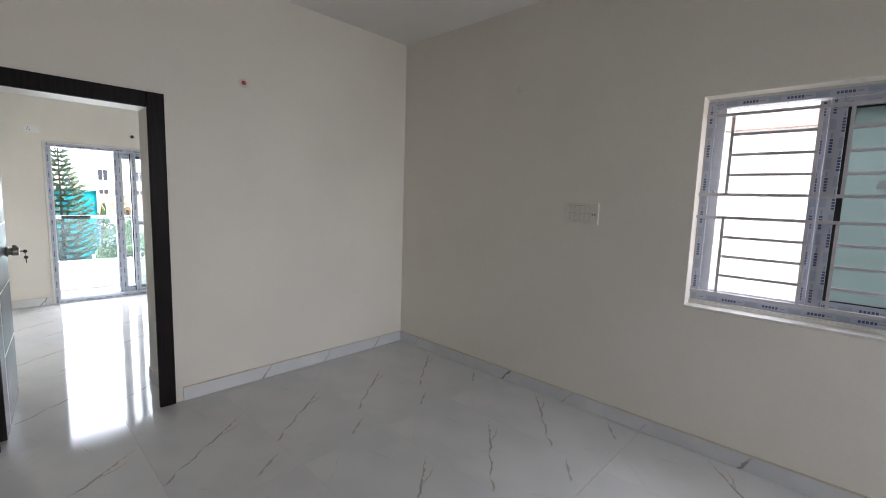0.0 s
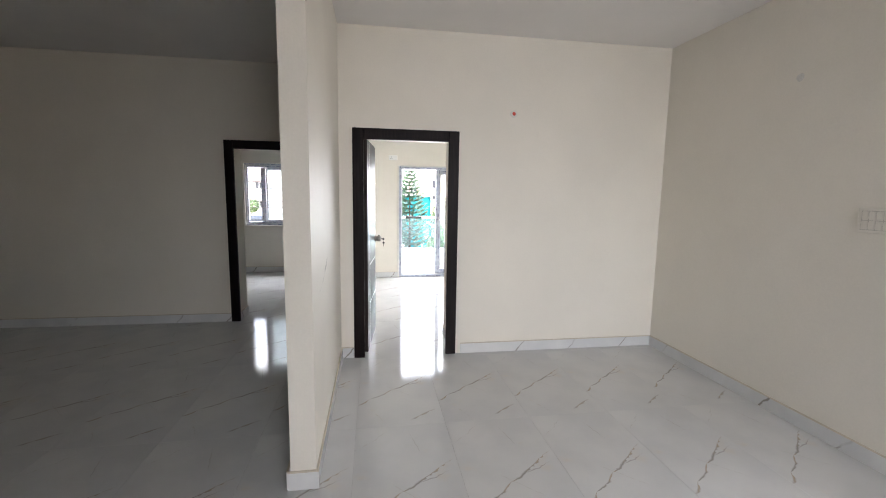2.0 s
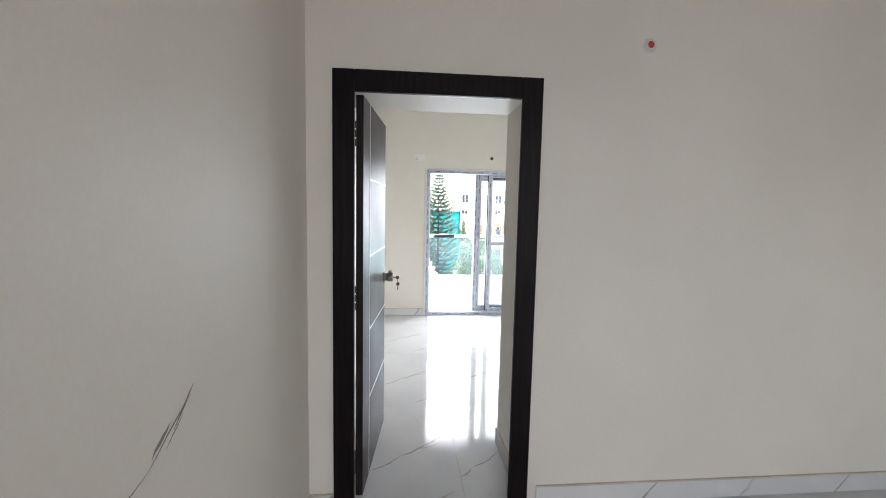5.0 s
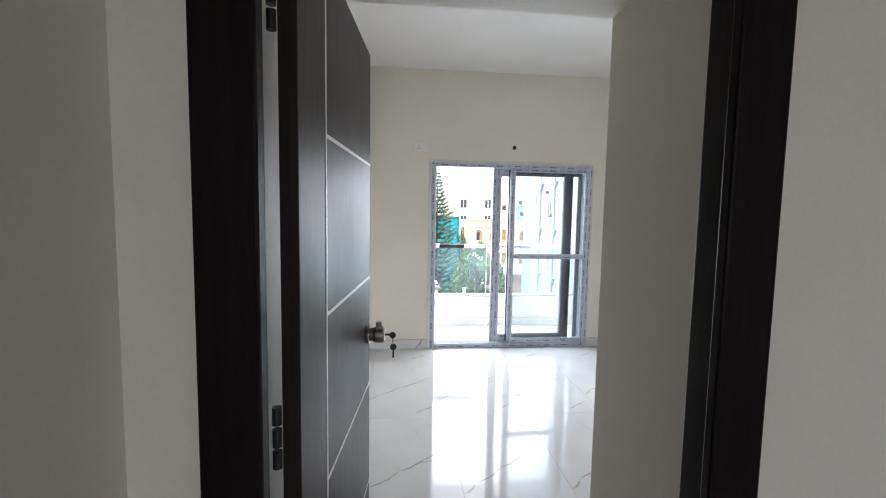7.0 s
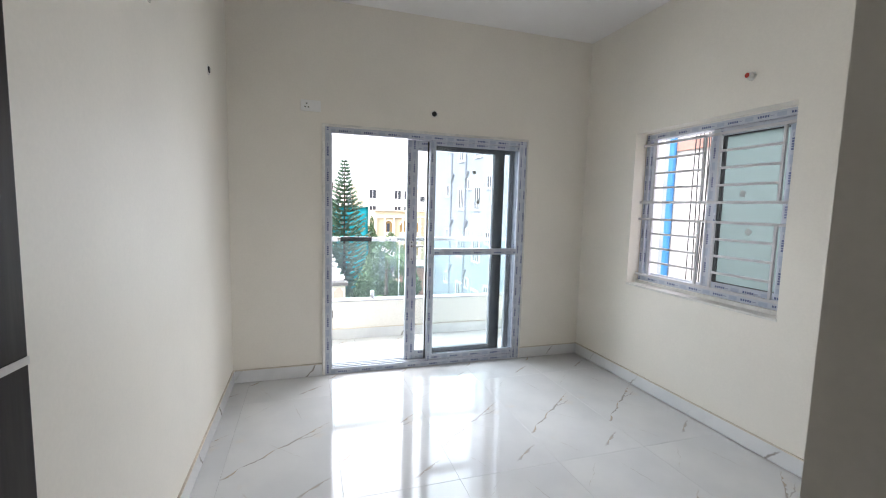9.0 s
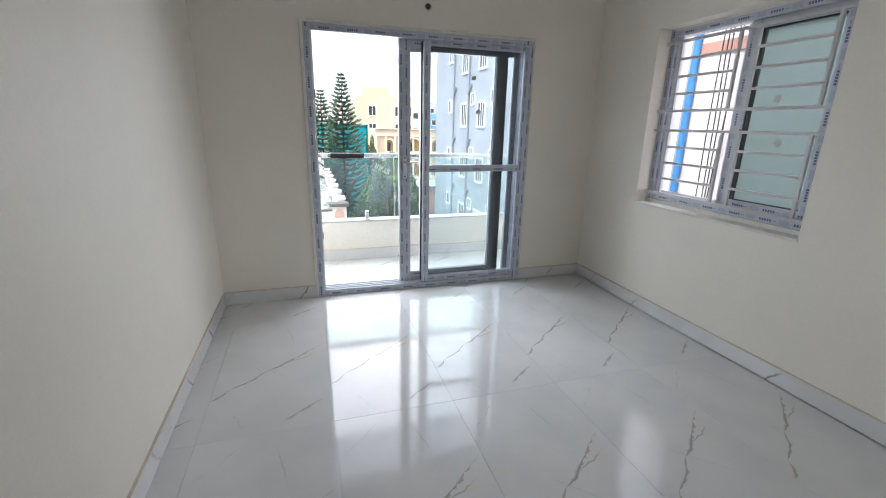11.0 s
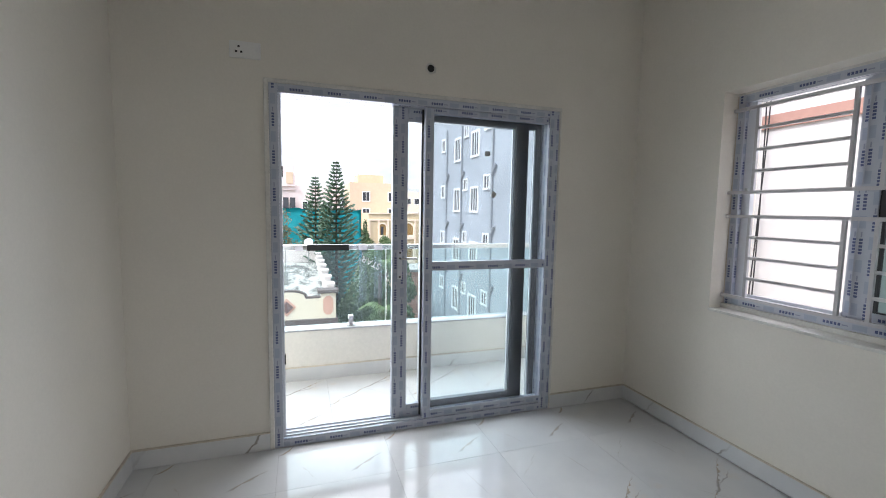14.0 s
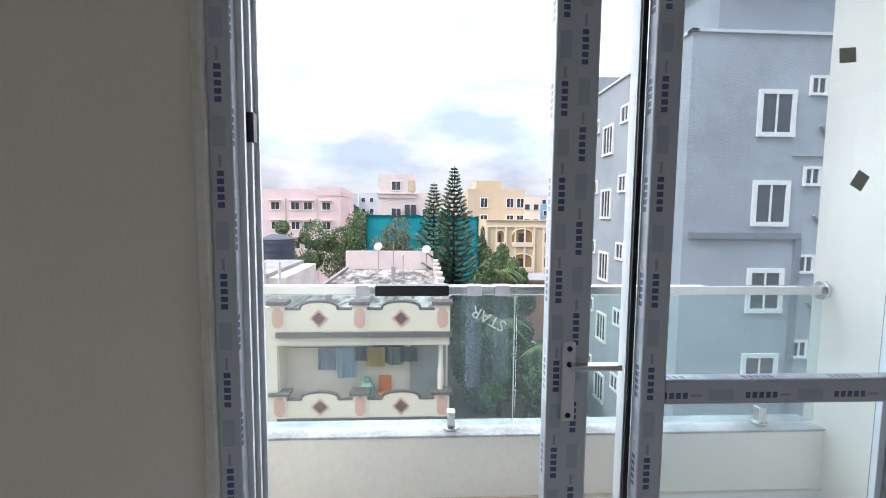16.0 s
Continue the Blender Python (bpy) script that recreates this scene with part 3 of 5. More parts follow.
    # rough sill and plaster lips
    part("sill", soft(boxes((x0 - 0.004, x1 + 0.004, wall_y - 0.006, y + 0.004, z0 - 0.012, z0 + 0.004)), 0.003), PLASTER, win, "rough white plaster sill")
    part("sill_bed", boxes((x0, x1, y - 0.02, y + 0.08, z0 + 0.004, z0 + 0.03)), PLASTER, win, "mortar bed under the frame")
    part("head_bed", boxes((x0, x1, y, y + 0.08, z0 + h - 0.012, z0 + h)), PLASTER, win)
    return win


grilled_window("window_2", -1.56, 0.905, 1.19, 1.25, NORTH1, 0.11, -0.967)
grilled_window("window_3", -7.504, 0.829, 1.224, 1.242, NORTH2, 0.11, -6.858)

# window of the back room, seen through its doorway
w4 = thing("window_4", "pale taped sliding window with grille bars in the back room", "window", kind="structure")
for nm, b in zip(("frame_jamb", "frame_jamb", "frame_sill", "frame_head"), frame_bars(-2.17, -0.97, 0.9, 2.08, -9.04, -8.97, 0.055, 0.055, 0.07, 0.075)):
    part(nm, b, FILM, w4)
part("sash_stile", boxes((-9.02, -8.98, -1.88, -1.80, 0.97, 2.0)), FILM, w4)
part("sash_stile", boxes((-9.03, -8.99, -1.79, -1.76, 0.97, 2.0)), UPVC, w4)
part("sash_rail", boxes((-9.02, -8.985, -1.76, -1.025, 0.97, 1.01)), FILM, w4)
part("sash_rail", boxes((-9.02, -8.985, -1.76, -1.025, 1.965, 2.005)), FILM, w4)
w4_pane = part("pane", boxes((-9.006, -9.002, -1.76, -1.025, 1.01, 1.965)), frosted("frosted_white_glass", (0.62, 0.67, 0.68)), w4, "frosted bright pane")
w4_pane.visible_shadow = False
g4 = thing("window_grille", "dark backlit bar grille inside the back room window", "grille")
for k in range(9):
    z = 1.0 + k * 0.122
    part("bar", boxes((-8.958, -8.944, -2.165, -0.975, z - 0.007, z + 0.007)), GRILL, g4)
part("upright", boxes((-8.944, -8.93, -2.15, -2.136, 0.93, 2.05)), GRILL, g4)
part("upright", boxes((-8.944, -8.93, -1.0, -0.986, 0.93, 2.05)), GRILL, g4)


# ---- doors ----
def door_frame(parent, x_face, y0, y1, top, depth):
    for nm, b in (("frame_jamb", boxes((x_face - 0.02, x_face + 0.02, y0, y0 + 0.098, 0.0, top))), ("frame_rebate", boxes((x_face - depth, x_face - 0.02, y0, y0 + 0.068, 0.0, top))),
                  ("frame_jamb", boxes((x_face - 0.006, x_face + 0.02, y1 - 0.098, y1, 0.0, top))), ("frame_rebate", boxes((x_face - depth, x_face - 0.006, y1 - 0.070, y1, 0.0, top))),
                  ("frame_head", boxes((x_face - 0.006, x_face + 0.02, y0 + 0.098, y1 - 0.098, top - 0.098, top))),
                  ("frame_rebate", boxes((x_face - depth, x_face - 0.006, y0 + 0.068, y1 - 0.070, top - 0.075, top)))):
        part(nm, soft(b, 0.005), FRAME_WOOD, parent)


door = thing("door_1", "dark brown wooden door standing open into the bedroom, key in the lock", "door", kind="structure")
door_frame(door, WEST, 0.064, 1.035, 2.13, 0.10)
LEAF_W, LEAF_H = 0.795, 2.05
leaf = part("door_leaf", soft(boxes((-LEAF_W, 0, -0.036, 0, 0.006, LEAF_H)), 0.002), LEAF_WOOD, door, "dark wenge laminate leaf with silver inlay lines")
leaf.matrix_basis = pose(-4.335, 0.192, 0, 0, 0, -5.4)
part("inlay_line", boxes((-0.194, -0.185, -0.001, 0.0012, 0.006, LEAF_H)), INLAY, leaf, "thin silver inlay")
for z in (1.66, 1.25, 0.845, 0.455):
    part("inlay_line", boxes((-LEAF_W, -0.194, -0.001, 0.0012, z - 0.0045, z + 0.0045)), INLAY, leaf, "thin silver inlay")
part("leaf_edge", boxes((-LEAF_W - 0.002, -LEAF_W, -0.034, -0.002, 0.008, LEAF_H - 0.002)), surface("pale_edge_band", (0.42, 0.37, 0.32), 0.5), leaf, "pale raw edge of the leaf")
lock = part("lock", soft(disc(bmesh.new(), (-LEAF_W + 0.062, 0.006, 1.048), (0, 1, 0), 0.034, 0.012, 32), 0.002), BRASS, leaf, "satin metal knob lock")
LX = -LEAF_W + 0.062
kb = disc(bmesh.new(), (LX, 0.018, 1.048), (0, 1, 0), 0.025, 0.016, 32)
disc(kb, (LX, 0.030, 1.048), (0, 1, 0), 0.026, 0.010, 32, 0.031)
disc(kb, (LX, 0.048, 1.048), (0, 1, 0), 0.031, 0.026, 32, 0.0295)
disc(kb, (LX, 0.0635, 1.048), (0, 1, 0), 0.0295, 0.005, 32, 0.024)
part("knob", kb, BRASS, lock, smooth=False)
part("cylinder_face", disc(bmesh.new(), (LX, 0.067, 1.048), (0, 1, 0), 0.013, 0.003, 24), STEEL, lock)
part("thumb_turn", soft(disc(bmesh.new(), (LX, 0.044, 1.083), (0, 0, 1), 0.0115, 0.022, 20), 0.002), BRASS, lock)
key = bmesh.new()
tube(key, (-LEAF_W + 0.062, 0.06, 1.048), (-LEAF_W + 0.062, 0.09, 1.048), 0.004, 10)
disc(key, (-LEAF_W + 0.062, 0.094, 1.046), (1, 0, 0), 0.012, 0.003, 20)
tube(key, (-LEAF_W + 0.062, 0.094, 1.038), (-LEAF_W + 0.062, 0.096, 1.013), 0.0015, 6)
disc(key, (-LEAF_W + 0.064, 0.097, 1.003), (1, 0.2, 0), 0.012, 0.003, 20)
box(key, -LEAF_W + 0.061, -LEAF_W + 0.064, 0.094, 0.100, 0.963, 0.995)
part("key", key, GASKET, lock, "two small keys on a ring")
for z in (1.865, 1.06, 0.20):
    hg = bmesh.new()
    for k in range(3):
        tube(hg, (-4.326, 0.150, z - 0.06 + k * 0.043), (-4.326, 0.150, z - 0.026 + k * 0.043), 0.009, 12)
    part("hinge", hg, BLACK, door)
part("strike_plate", boxes((-4.318, -4.296, 0.966, 0.9715, 1.045, 1.10)), STEEL, door, "bright steel strike plate")

door2 = thing("door_2", "dark brown wooden door frame to the back room", "door frame", kind="structure")
door_frame(door2, HALL, -1.435, -0.455, 2.13, 0.06)
door3 = thing("door_3", "closed red-brown polished wooden door in the dark hall", "door", kind="structure")
door_frame(door3, HALL, -5.05, -4.03, 2.07, 0.01)
l3 = part("door_leaf", soft(boxes((HALL + 0.004, HALL + 0.03, -4.952, -4.128, 0.006, 1.972)), 0.003), RED_WOOD, door3)
part("handle", soft(boxes((HALL + 0.03, HALL + 0.055, -4.19, -4.165, 0.95, 1.15)), 0.004), STEEL, l3)


# ---- small fittings on the walls ----
def conduit(name, place, normal, pipe, label, out=0.0, r=0.022, mouth=None):
    """A wall-light outlet: a plaster patch with the end of a pipe in it."""
    t = thing(name, label, "conduit outlet")
    nrm, c = Vector(normal), Vector(place)
    bm = disc(bmesh.new(), c + nrm * 0.001, normal, r * 1.7, 0.006, 18, r * 1.35)
    for v in bm.verts:
        v.co += Vector((random.uniform(-1, 1), random.uniform(-1, 1), random.uniform(-1, 1))) * 0.0025
    part("plaster_patch", bm, PLASTER, t)
    ring = bmesh.new()
    bmesh.ops.create_cone(ring, cap_ends=False, segments=20, radius1=r, radius2=r, depth=0.02 + out, matrix=Matrix.Translation(c + nrm * (0.004 + out / 2)) @ nrm.to_track_quat("Z", "Y").to_matrix().to_4x4())
    bmesh.ops.solidify(ring, geom=ring.faces[:], thickness=0.004)
    part("pipe_end", ring, pipe, t)
    part("pipe_mouth", disc(bmesh.new(), c + nrm * (0.008 + out * (1.15 if out > 0 else 0.0)), normal, r * 0.86, 0.004, 18), mouth or (RED_PIPE if pipe is RED_PIPE else BLACK), t)
    return t


conduit("conduit_outlet", (WEST, 1.551, 2.31), (1, 0, 0), PLASTER, "white conduit end with a dark red mouth in a plaster patch", 0.0, 0.021, RED_PIPE)
conduit("conduit_outlet", (-2.86, NORTH1, 2.385), (0, -1, 0), PLASTER, "capped white conduit end in a plaster patch", 0.0, 0.017, PLASTER)
conduit("conduit_outlet", (FAR, 1.607, 2.215), (1, 0, 0), BLACK, "black open conduit hole above the sliding door", -0.006, 0.021)
conduit("conduit_outlet", (-7.52, 0.005, 2.21), (0, 1, 0), BLACK, "black open conduit hole in the side wall", -0.006, 0.02)
conduit("conduit_outlet", (-6.56, NORTH2, 2.27), (0, -1, 0), PLASTER, "white conduit stub with a red mouth above the window", 0.03, 0.017, RED_PIPE)


def socket(name, place, axis, w, h, label, kind, face=None):
    """A wall plate in the plane whose normal is axis ('x': east, 'y': south)."""
    t = thing(name, label, kind)
    x, y, z = place

    def slab(u0, u1, z0, z1, d0, d1):
        return boxes((x + d0, x + d1, y + u0, y + u1, z + z0, z + z1)) if axis == "x" else boxes((x + u0, x + u1, y - d1, y - d0, z + z0, z + z1))

    part("face_plate", soft(slab(-w / 2, w / 2, -h / 2, h / 2, 0, 0.012), 0.004, 2), face or PLATE, t)
    return t, slab


# gap shade put into a colour, for thin raised strips between the rockers
SEAM = surface("shadowed_seam", (0.46, 0.43, 0.38), 0.7)
DUSTY_PLATE = surface("dusty_ivory_plastic", (0.76, 0.72, 0.645), 0.4, 0.04, 60, 6, 0.05)
s1, slab = socket("switch_plate", (-2.262, NORTH1, 1.44), "y", 0.235, 0.15, "dusty ivory plastic plate with rocker switches and a socket", "switch", DUSTY_PLATE)
for i in range(4):
    for z in (-0.03, 0.03):
        part("rocker", soft(slab(-0.095 + i * 0.038, -0.062 + i * 0.038, z - 0.022, z + 0.022, 0.012, 0.016), 0.002), DUSTY_PLATE, s1)
for i in range(5):
    part("gap_line", slab(-0.0975 + i * 0.038, -0.0955 + i * 0.038, -0.054, 0.054, 0.012, 0.0126), SEAM, s1)
for z in (-0.055, 0.0, 0.055):
    part("gap_line", slab(-0.0975, 0.0565, z - 0.001, z + 0.001, 0.012, 0.0126), SEAM, s1)
part("socket_holes", slab(0.07, 0.078, -0.012, 0.0, 0.012, 0.0128), BLACK, s1)
part("socket_holes", slab(0.09, 0.098, -0.012, 0.0, 0.012, 0.0128), BLACK, s1)
s2, slab = socket("wall_socket", (FAR, 0.60, 2.19), "x", 0.15, 0.085, "ivory plastic power socket with switch above the door", "socket")
part("switch_rocker", soft(slab(0.02, 0.05, -0.02, 0.02, 0.012, 0.016), 0.002), PLATE, s2)
for u, z in ((-0.03, 0.014), (-0.042, -0.012), (-0.018, -0.012)):
    part("pin_hole", slab(u - 0.005, u + 0.005, z - 0.005, z + 0.005, 0.012, 0.0127), BLACK, s2)

cover_plate = thing("junction_box_cover", "small grey-beige blank cover plate high on the bedroom wall", "cover plate")
part("plate", soft(boxes((-6.50, -6.37, 0.005, 0.011, 2.16, 2.27)), 0.002), surface("grey_beige_plastic", (0.66, 0.63, 0.555), 0.5, 0.08, 40), cover_plate)
part("screw_hole", disc(bmesh.new(), (-6.45, 0.0112, 2.185), (0, 1, 0), 0.007, 0.002, 12), BLACK, cover_plate)

# dark scuffs on the partition
SCUFF = surface("grey_scuff", (0.30, 0.28, 0.26), 0.8, 0.2, 90)
partition = bpy.data.objects["wall_partition"]
for x0, z0, x1, z1, w in ((-3.115, 1.135, -3.03, 1.075, 0.004), (-3.10, 1.118, -2.945, 1.045, 0.0025), (-3.02, 1.095, -2.955, 1.060, 0.005), (-2.945, 1.045, -2.80, 1.012, 0.0016), (-2.80, 1.012, -2.68, 0.985, 0.0012), (-3.07, 1.09, -3.0, 1.05, 0.002)):
    bm = bmesh.new()
    n_, d_ = 5, Vector((x1 - x0, 0, z1 - z0)).normalized()
    up_ = Vector((-d_.z, 0, d_.x))
    pts = [Vector((x0 + (x1 - x0) * i / n_, -0.0542, z0 + (z1 - z0) * i / n_)) + up_ * random.uniform(-0.002, 0.002) for i in range(n_ + 1)]
    for i in range(n_):
        wa, wb = (w * math.sin(math.pi * (j + 0.25) / (n_ + 0.5)) for j in (i, i + 1))
        bm.faces.new([bm.verts.new(q) for q in (pts[i] - up_ * wa, pts[i + 1] - up_ * wb, pts[i + 1] + up_ * wb, pts[i] + up_ * wa)])
    part("scuff_mark", bm, SCUFF, partition)


# ---- balcony ----
structure("balcony_floor", boxes((-9.36, -8.36, -0.7, 3.05, -0.25, -0.034)), GROUT, "white marble tiled balcony floor", "floor")
BALC = bpy.data.objects["balcony_floor"]
structure("balcony_parapet", soft(boxes((-9.33, -9.19, -0.7, 3.05, -0.25, 0.385)), 0.006), WHITE_WALL, "low cream painted balcony parapet", "parapet")
# unseen slab, assumed overhead; keeps high sky light off the balcony
structure("balcony_ceiling", boxes((-9.36, -8.36, -0.9, 3.25, 3.05, 3.2)), CEIL, "white painted slab assumed over the balcony, out of view", "ceiling")
structure("balcony_wall_north", boxes((-9.31, -8.36, 3.05, 3.25, -0.5, 3.05)), WHITE_WALL, "white painted side wall of the balcony", "wall")
structure("balcony_wall_south", boxes((-9.36, -8.36, -0.9, -0.7, -0.5, 3.05)), WHITE_WALL, "white painted side wall of the balcony", "wall")
structure("parapet_cap", soft(boxes((-9.345, -9.185, -0.7, 3.05, 0.385, 0.397)), 0.003), surface("weathered_whitewash", (0.50, 0.50, 0.51), 0.85, 0.28, 45, 5, 0.5, 0.004), "rough whitewashed top of the parapet", "coping")
sk = structure("baseboard", boxes((-9.19, -9.178, -0.7, 3.05, -0.02, 0.088)), SKIRT, "white marble skirting strip on the balcony", "skirting")
part("grout_line", boxes((-9.19, -9.178, -0.7, 3.05, 0.088, 0.097)), BEIGE_GROUT, sk, "rough beige grout line")
structure("balcony_threshold", boxes((-8.36, -8.30, 0.705, 2.505, -0.03, 0.0)), PLASTER, "white plaster threshold", "sill")

railing = thing("balcony_railing", "glass balcony railing with a steel handrail on the parapet", "railing")
part("handrail", soft(boxes((-9.275, -9.225, -0.7, 3.05, 1.038, 1.08)), 0.006), STEEL, railing, "square stainless steel handrail")
part("wrapped_stretch", boxes((-9.278, -9.222, 0.908, 1.24, 1.035, 1.0825)), BLACK, railing, "stretch wrapped in black film")
for y0, y1 in ((1.323, 1.391), (1.452, 1.518), (0.82, 0.88)):
    part("wrapped_stretch", boxes((-9.278, -9.222, y0, y1, 1.035, 1.0825)), surface("pale_film", (0.6, 0.6, 0.66), 0.3), railing, "scrap of pale film")
part("end_flange", soft(disc(bmesh.new(), (-9.25, 3.04, 1.058), (0, 1, 0), 0.045, 0.02, 24), 0.003), STEEL, railing)
for y0, y1 in ((-0.69, 1.548), (1.560, 3.04)):
    gp = part("glass_panel", boxes((-9.256, -9.244, y0, y1, 0.41, 1.038)), RAIL_GLASS, railing, "pale green tempered glass")
    gp.visible_shadow = False
part("panel_edge", boxes((-9.2565, -9.2435, 1.548, 1.551, 0.41, 1.038)), surface("glass_edge", (0.75, 0.85, 0.82), 0.2), railing)
for y in (0.18, 1.257, 1.873, 2.77):
    cl = disc(bmesh.new(), (-9.25, y, 0.404), (0, 0, 1), 0.038, 0.014, 24)
    box(cl, -9.272, -9.228, y - 0.019, y + 0.019, 0.41, 0.485)
    part("clamp", soft(cl, 0.003), STEEL, railing, "steel glass clamp")
curve = bpy.data.curves.new("scribble", "FONT")
curve.body, curve.size, curve.extrude = "STAR", 0.075, 0.0012
txt = new("scribble_source", curve)
me = bpy.data.meshes.new_from_object(txt.evaluated_get(bpy.context.evaluated_depsgraph_get()))
bpy.data.objects.remove(txt)
me.materials.clear()
me.materials.append(surface("white_marker", (0.8, 0.8, 0.8), 0.6))
mark = new("hand_lettering", me)
mark.parent = railing
mark.matrix_basis = pose(-9.2425, 1.515, 0.905, 152) @ pose(0, 0, 0, 90, 0, 90)
mark["label"] = "white hand-drawn letters on the glass"
for y0, w, z0 in ((1.323, 0.068, 0.60), (1.452, 0.066, 0.62)):
    sp = part("tape_strip", boxes((-9.2435, -9.2425, y0, y0 + w, z0, 1.036)), glass("milky_tape", (0.88, 0.92, 0.96), haze=0.012), railing, "milky strip of tape on the glass")


# ---- outside ----
GROUND = -9.6
SOIL = surface("dusty_ground", (0.20, 0.17, 0.13), 0.9, 0.25, 3, 0.08, 0.4, 0.02)
CREAM = surface("cream_house_paint", (0.80, 0.675, 0.54), 0.75, 0.07, 8, 0.5, 0.2, 0.004)
PEACH = surface("peach_house_paint", (0.66, 0.36, 0.28), 0.75, 0.06, 8, 0.5)
TRIM = surface("dark_brown_trim", (0.12, 0.085, 0.08), 0.7, 0.1, 10)
MAROON = surface("maroon_stone", (0.13, 0.055, 0.05), 0.5, 0.1, 10)
PINK = surface("pink_house_paint", (0.71, 0.565, 0.56), 0.8, 0.06, 3, 0.3)
PALE_PINK = surface("pale_pink_house_paint", (0.71, 0.61, 0.585), 0.8, 0.06, 3, 0.3)
YELLOW = surface("yellow_house_paint", (0.60, 0.50, 0.33), 0.8, 0.06, 3, 0.3)
APRICOT = surface("apricot_house_paint", (0.60, 0.475, 0.345), 0.8, 0.06, 3, 0.3)
GREY_WALL = surface("blue_grey_house_paint", (0.33, 0.36, 0.40), 0.85, 0.15, 2.2, 0.28, 0.3, 0.006)
GREY_DARK = surface("dark_grey_moulding", (0.17, 0.19, 0.22), 0.85, 0.1, 5, 0.5)
FAR_WHITE = surface("far_white_paint", (0.58, 0.60, 0.64), 0.85, 0.06, 2, 0.2)
FAR_BLUE = surface("far_blue_paint", (0.20, 0.42, 0.60), 0.85, 0.06, 2, 0.2)
SHADE_GLASS = surface("dark_window_glass", (0.05, 0.055, 0.065), 0.15, 0.1, 6)
WHITE_TRIM = surface("white_window_trim", (0.74, 0.74, 0.74), 0.6, 0.05, 20)


def streaked(name, dark, light):
    m, n, l, b = material(name)
    v = n.new("ShaderNodeTexCoord").outputs["Object"]
    k = n.new("ShaderNodeMapping")
    k.inputs["Scale"].default_value = (0.5, 1.5, 1)
    l.new(v, k.inputs["Vector"])
    big, small = noise_node(n, l, k.outputs[0], 0.9, 8, 0.7), noise_node(n, l, v, 0.22, 3)
    t = math_node(n, l, "ADD", math_node(n, l, "MULTIPLY", big.outputs["Fac"], 0.75), math_node(n, l, "MULTIPLY", small.outputs["Fac"], 0.25))
    l.new(mix_node(n, l, steps(n, l, t, 0.42, 0.58), dark, light), b.inputs["Base Color"])
    b.inputs["Roughness"].default_value = 0.9
    return m


ROOFING = streaked("weathered_concrete_roof", (0.075, 0.07, 0.066), (0.42, 0.395, 0.37))
CONCRETE = surface("grey_concrete", (0.33, 0.32, 0.31), 0.9, 0.15, 6, 0.6)
NET = surface("teal_building_net", (0.01, 0.40, 0.45), 0.7, 0.18, 14, 0.35, 0.5, 0.03)
TANK = surface("dark_blue_plastic_tank", (0.05, 0.065, 0.09), 0.45, 0.1, 9)
TRUNK = surface("brown_bark", (0.11, 0.08, 0.06), 0.9, 0.2, 14, 2)
PIPE = surface("grey_drain_pipe", (0.25, 0.27, 0.30), 0.6, 0.1, 9)


def foliage(name, dark, light):
    m, n, l, b = material(name)
    geo = n.new("ShaderNodeNewGeometry")
    l.new(mix_node(n, l, geo.outputs["Random Per Island"], dark, light), b.inputs["Base Color"])
    b.inputs["Roughness"].default_value = 0.6
    return m


PINE = foliage("pine_needles", (0.075, 0.14, 0.095), (0.15, 0.235, 0.15))
LEAFY = foliage("green_leaves", (0.05, 0.10, 0.04), (0.15, 0.22, 0.09))
BUSHY = foliage("dark_leaves", (0.025, 0.055, 0.022), (0.09, 0.14, 0.055))
FADED = foliage("faded_grey_green_leaves", (0.10, 0.12, 0.07), (0.24, 0.24, 0.15))
PALM_LEAF = foliage("palm_leaves", (0.045, 0.09, 0.025), (0.13, 0.19, 0.055))

tagged(made("ground", boxes((-900, 900, -900, 900, GROUND - 1, GROUND)), SOIL), "dusty brown ground between the houses", "ground", kind="structure")


def window_on(parent, face, at, u, z, w, h, border=0.1, lights=2, trim=WHITE_TRIM):
    """A framed window proud of a facade. face 'x': looks east, 'y': looks south."""
    def slab(u0, u1, z0, z1, d0, d1):
        return (at + d0, at + d1, u0, u1, z0, z1) if face == "x" else (u0, u1, at - d1, at - d0, z0, z1)
    bm = boxes(slab(u - w / 2 - border, u + w / 2 + border, z + h / 2, z + h / 2 + border, 0, 0.07), slab(u - w / 2 - border, u + w / 2 + border, z - h / 2 - border, z - h / 2, 0, 0.09),
               slab(u - w / 2 - border, u - w / 2, z - h / 2, z + h / 2, 0, 0.07), slab(u + w / 2, u + w / 2 + border, z - h / 2, z + h / 2, 0, 0.07))
    for k in range(1, lights):
        c = u - w / 2 + w * k / lights
        box(bm, *slab(c - 0.03, c + 0.03, z - h / 2, z + h / 2, 0.02, 0.05))
    win = part("window", bm, trim, parent)
    part("pane", boxes(slab(u - w / 2, u + w / 2, z - h / 2, z + h / 2, 0.004, 0.02)), SHADE_GLASS, win)
    return win


def block(parent, name, mat, x0, x1, y0, y1, z0, z1, parapet=0.0, label=""):
    """A storey block, with a low wall round its flat roof where wanted."""
    bm = boxes((x0, x1, y0, y1, z0, z1))
    wall_part = part(name, bm, mat, parent, label)
    if parapet:
        t, bm = 0.18, bmesh.new()
        for r in ((x0, x1, y0, y0 + t), (x0, x1, y1 - t, y1), (x0, x0 + t, y0 + t, y1 - t), (x1 - t, x1, y0 + t, y1 - t)):
            box(bm, *r, z1, z1 + parapet)
        part("parapet", bm, mat, parent)
    return wall_part


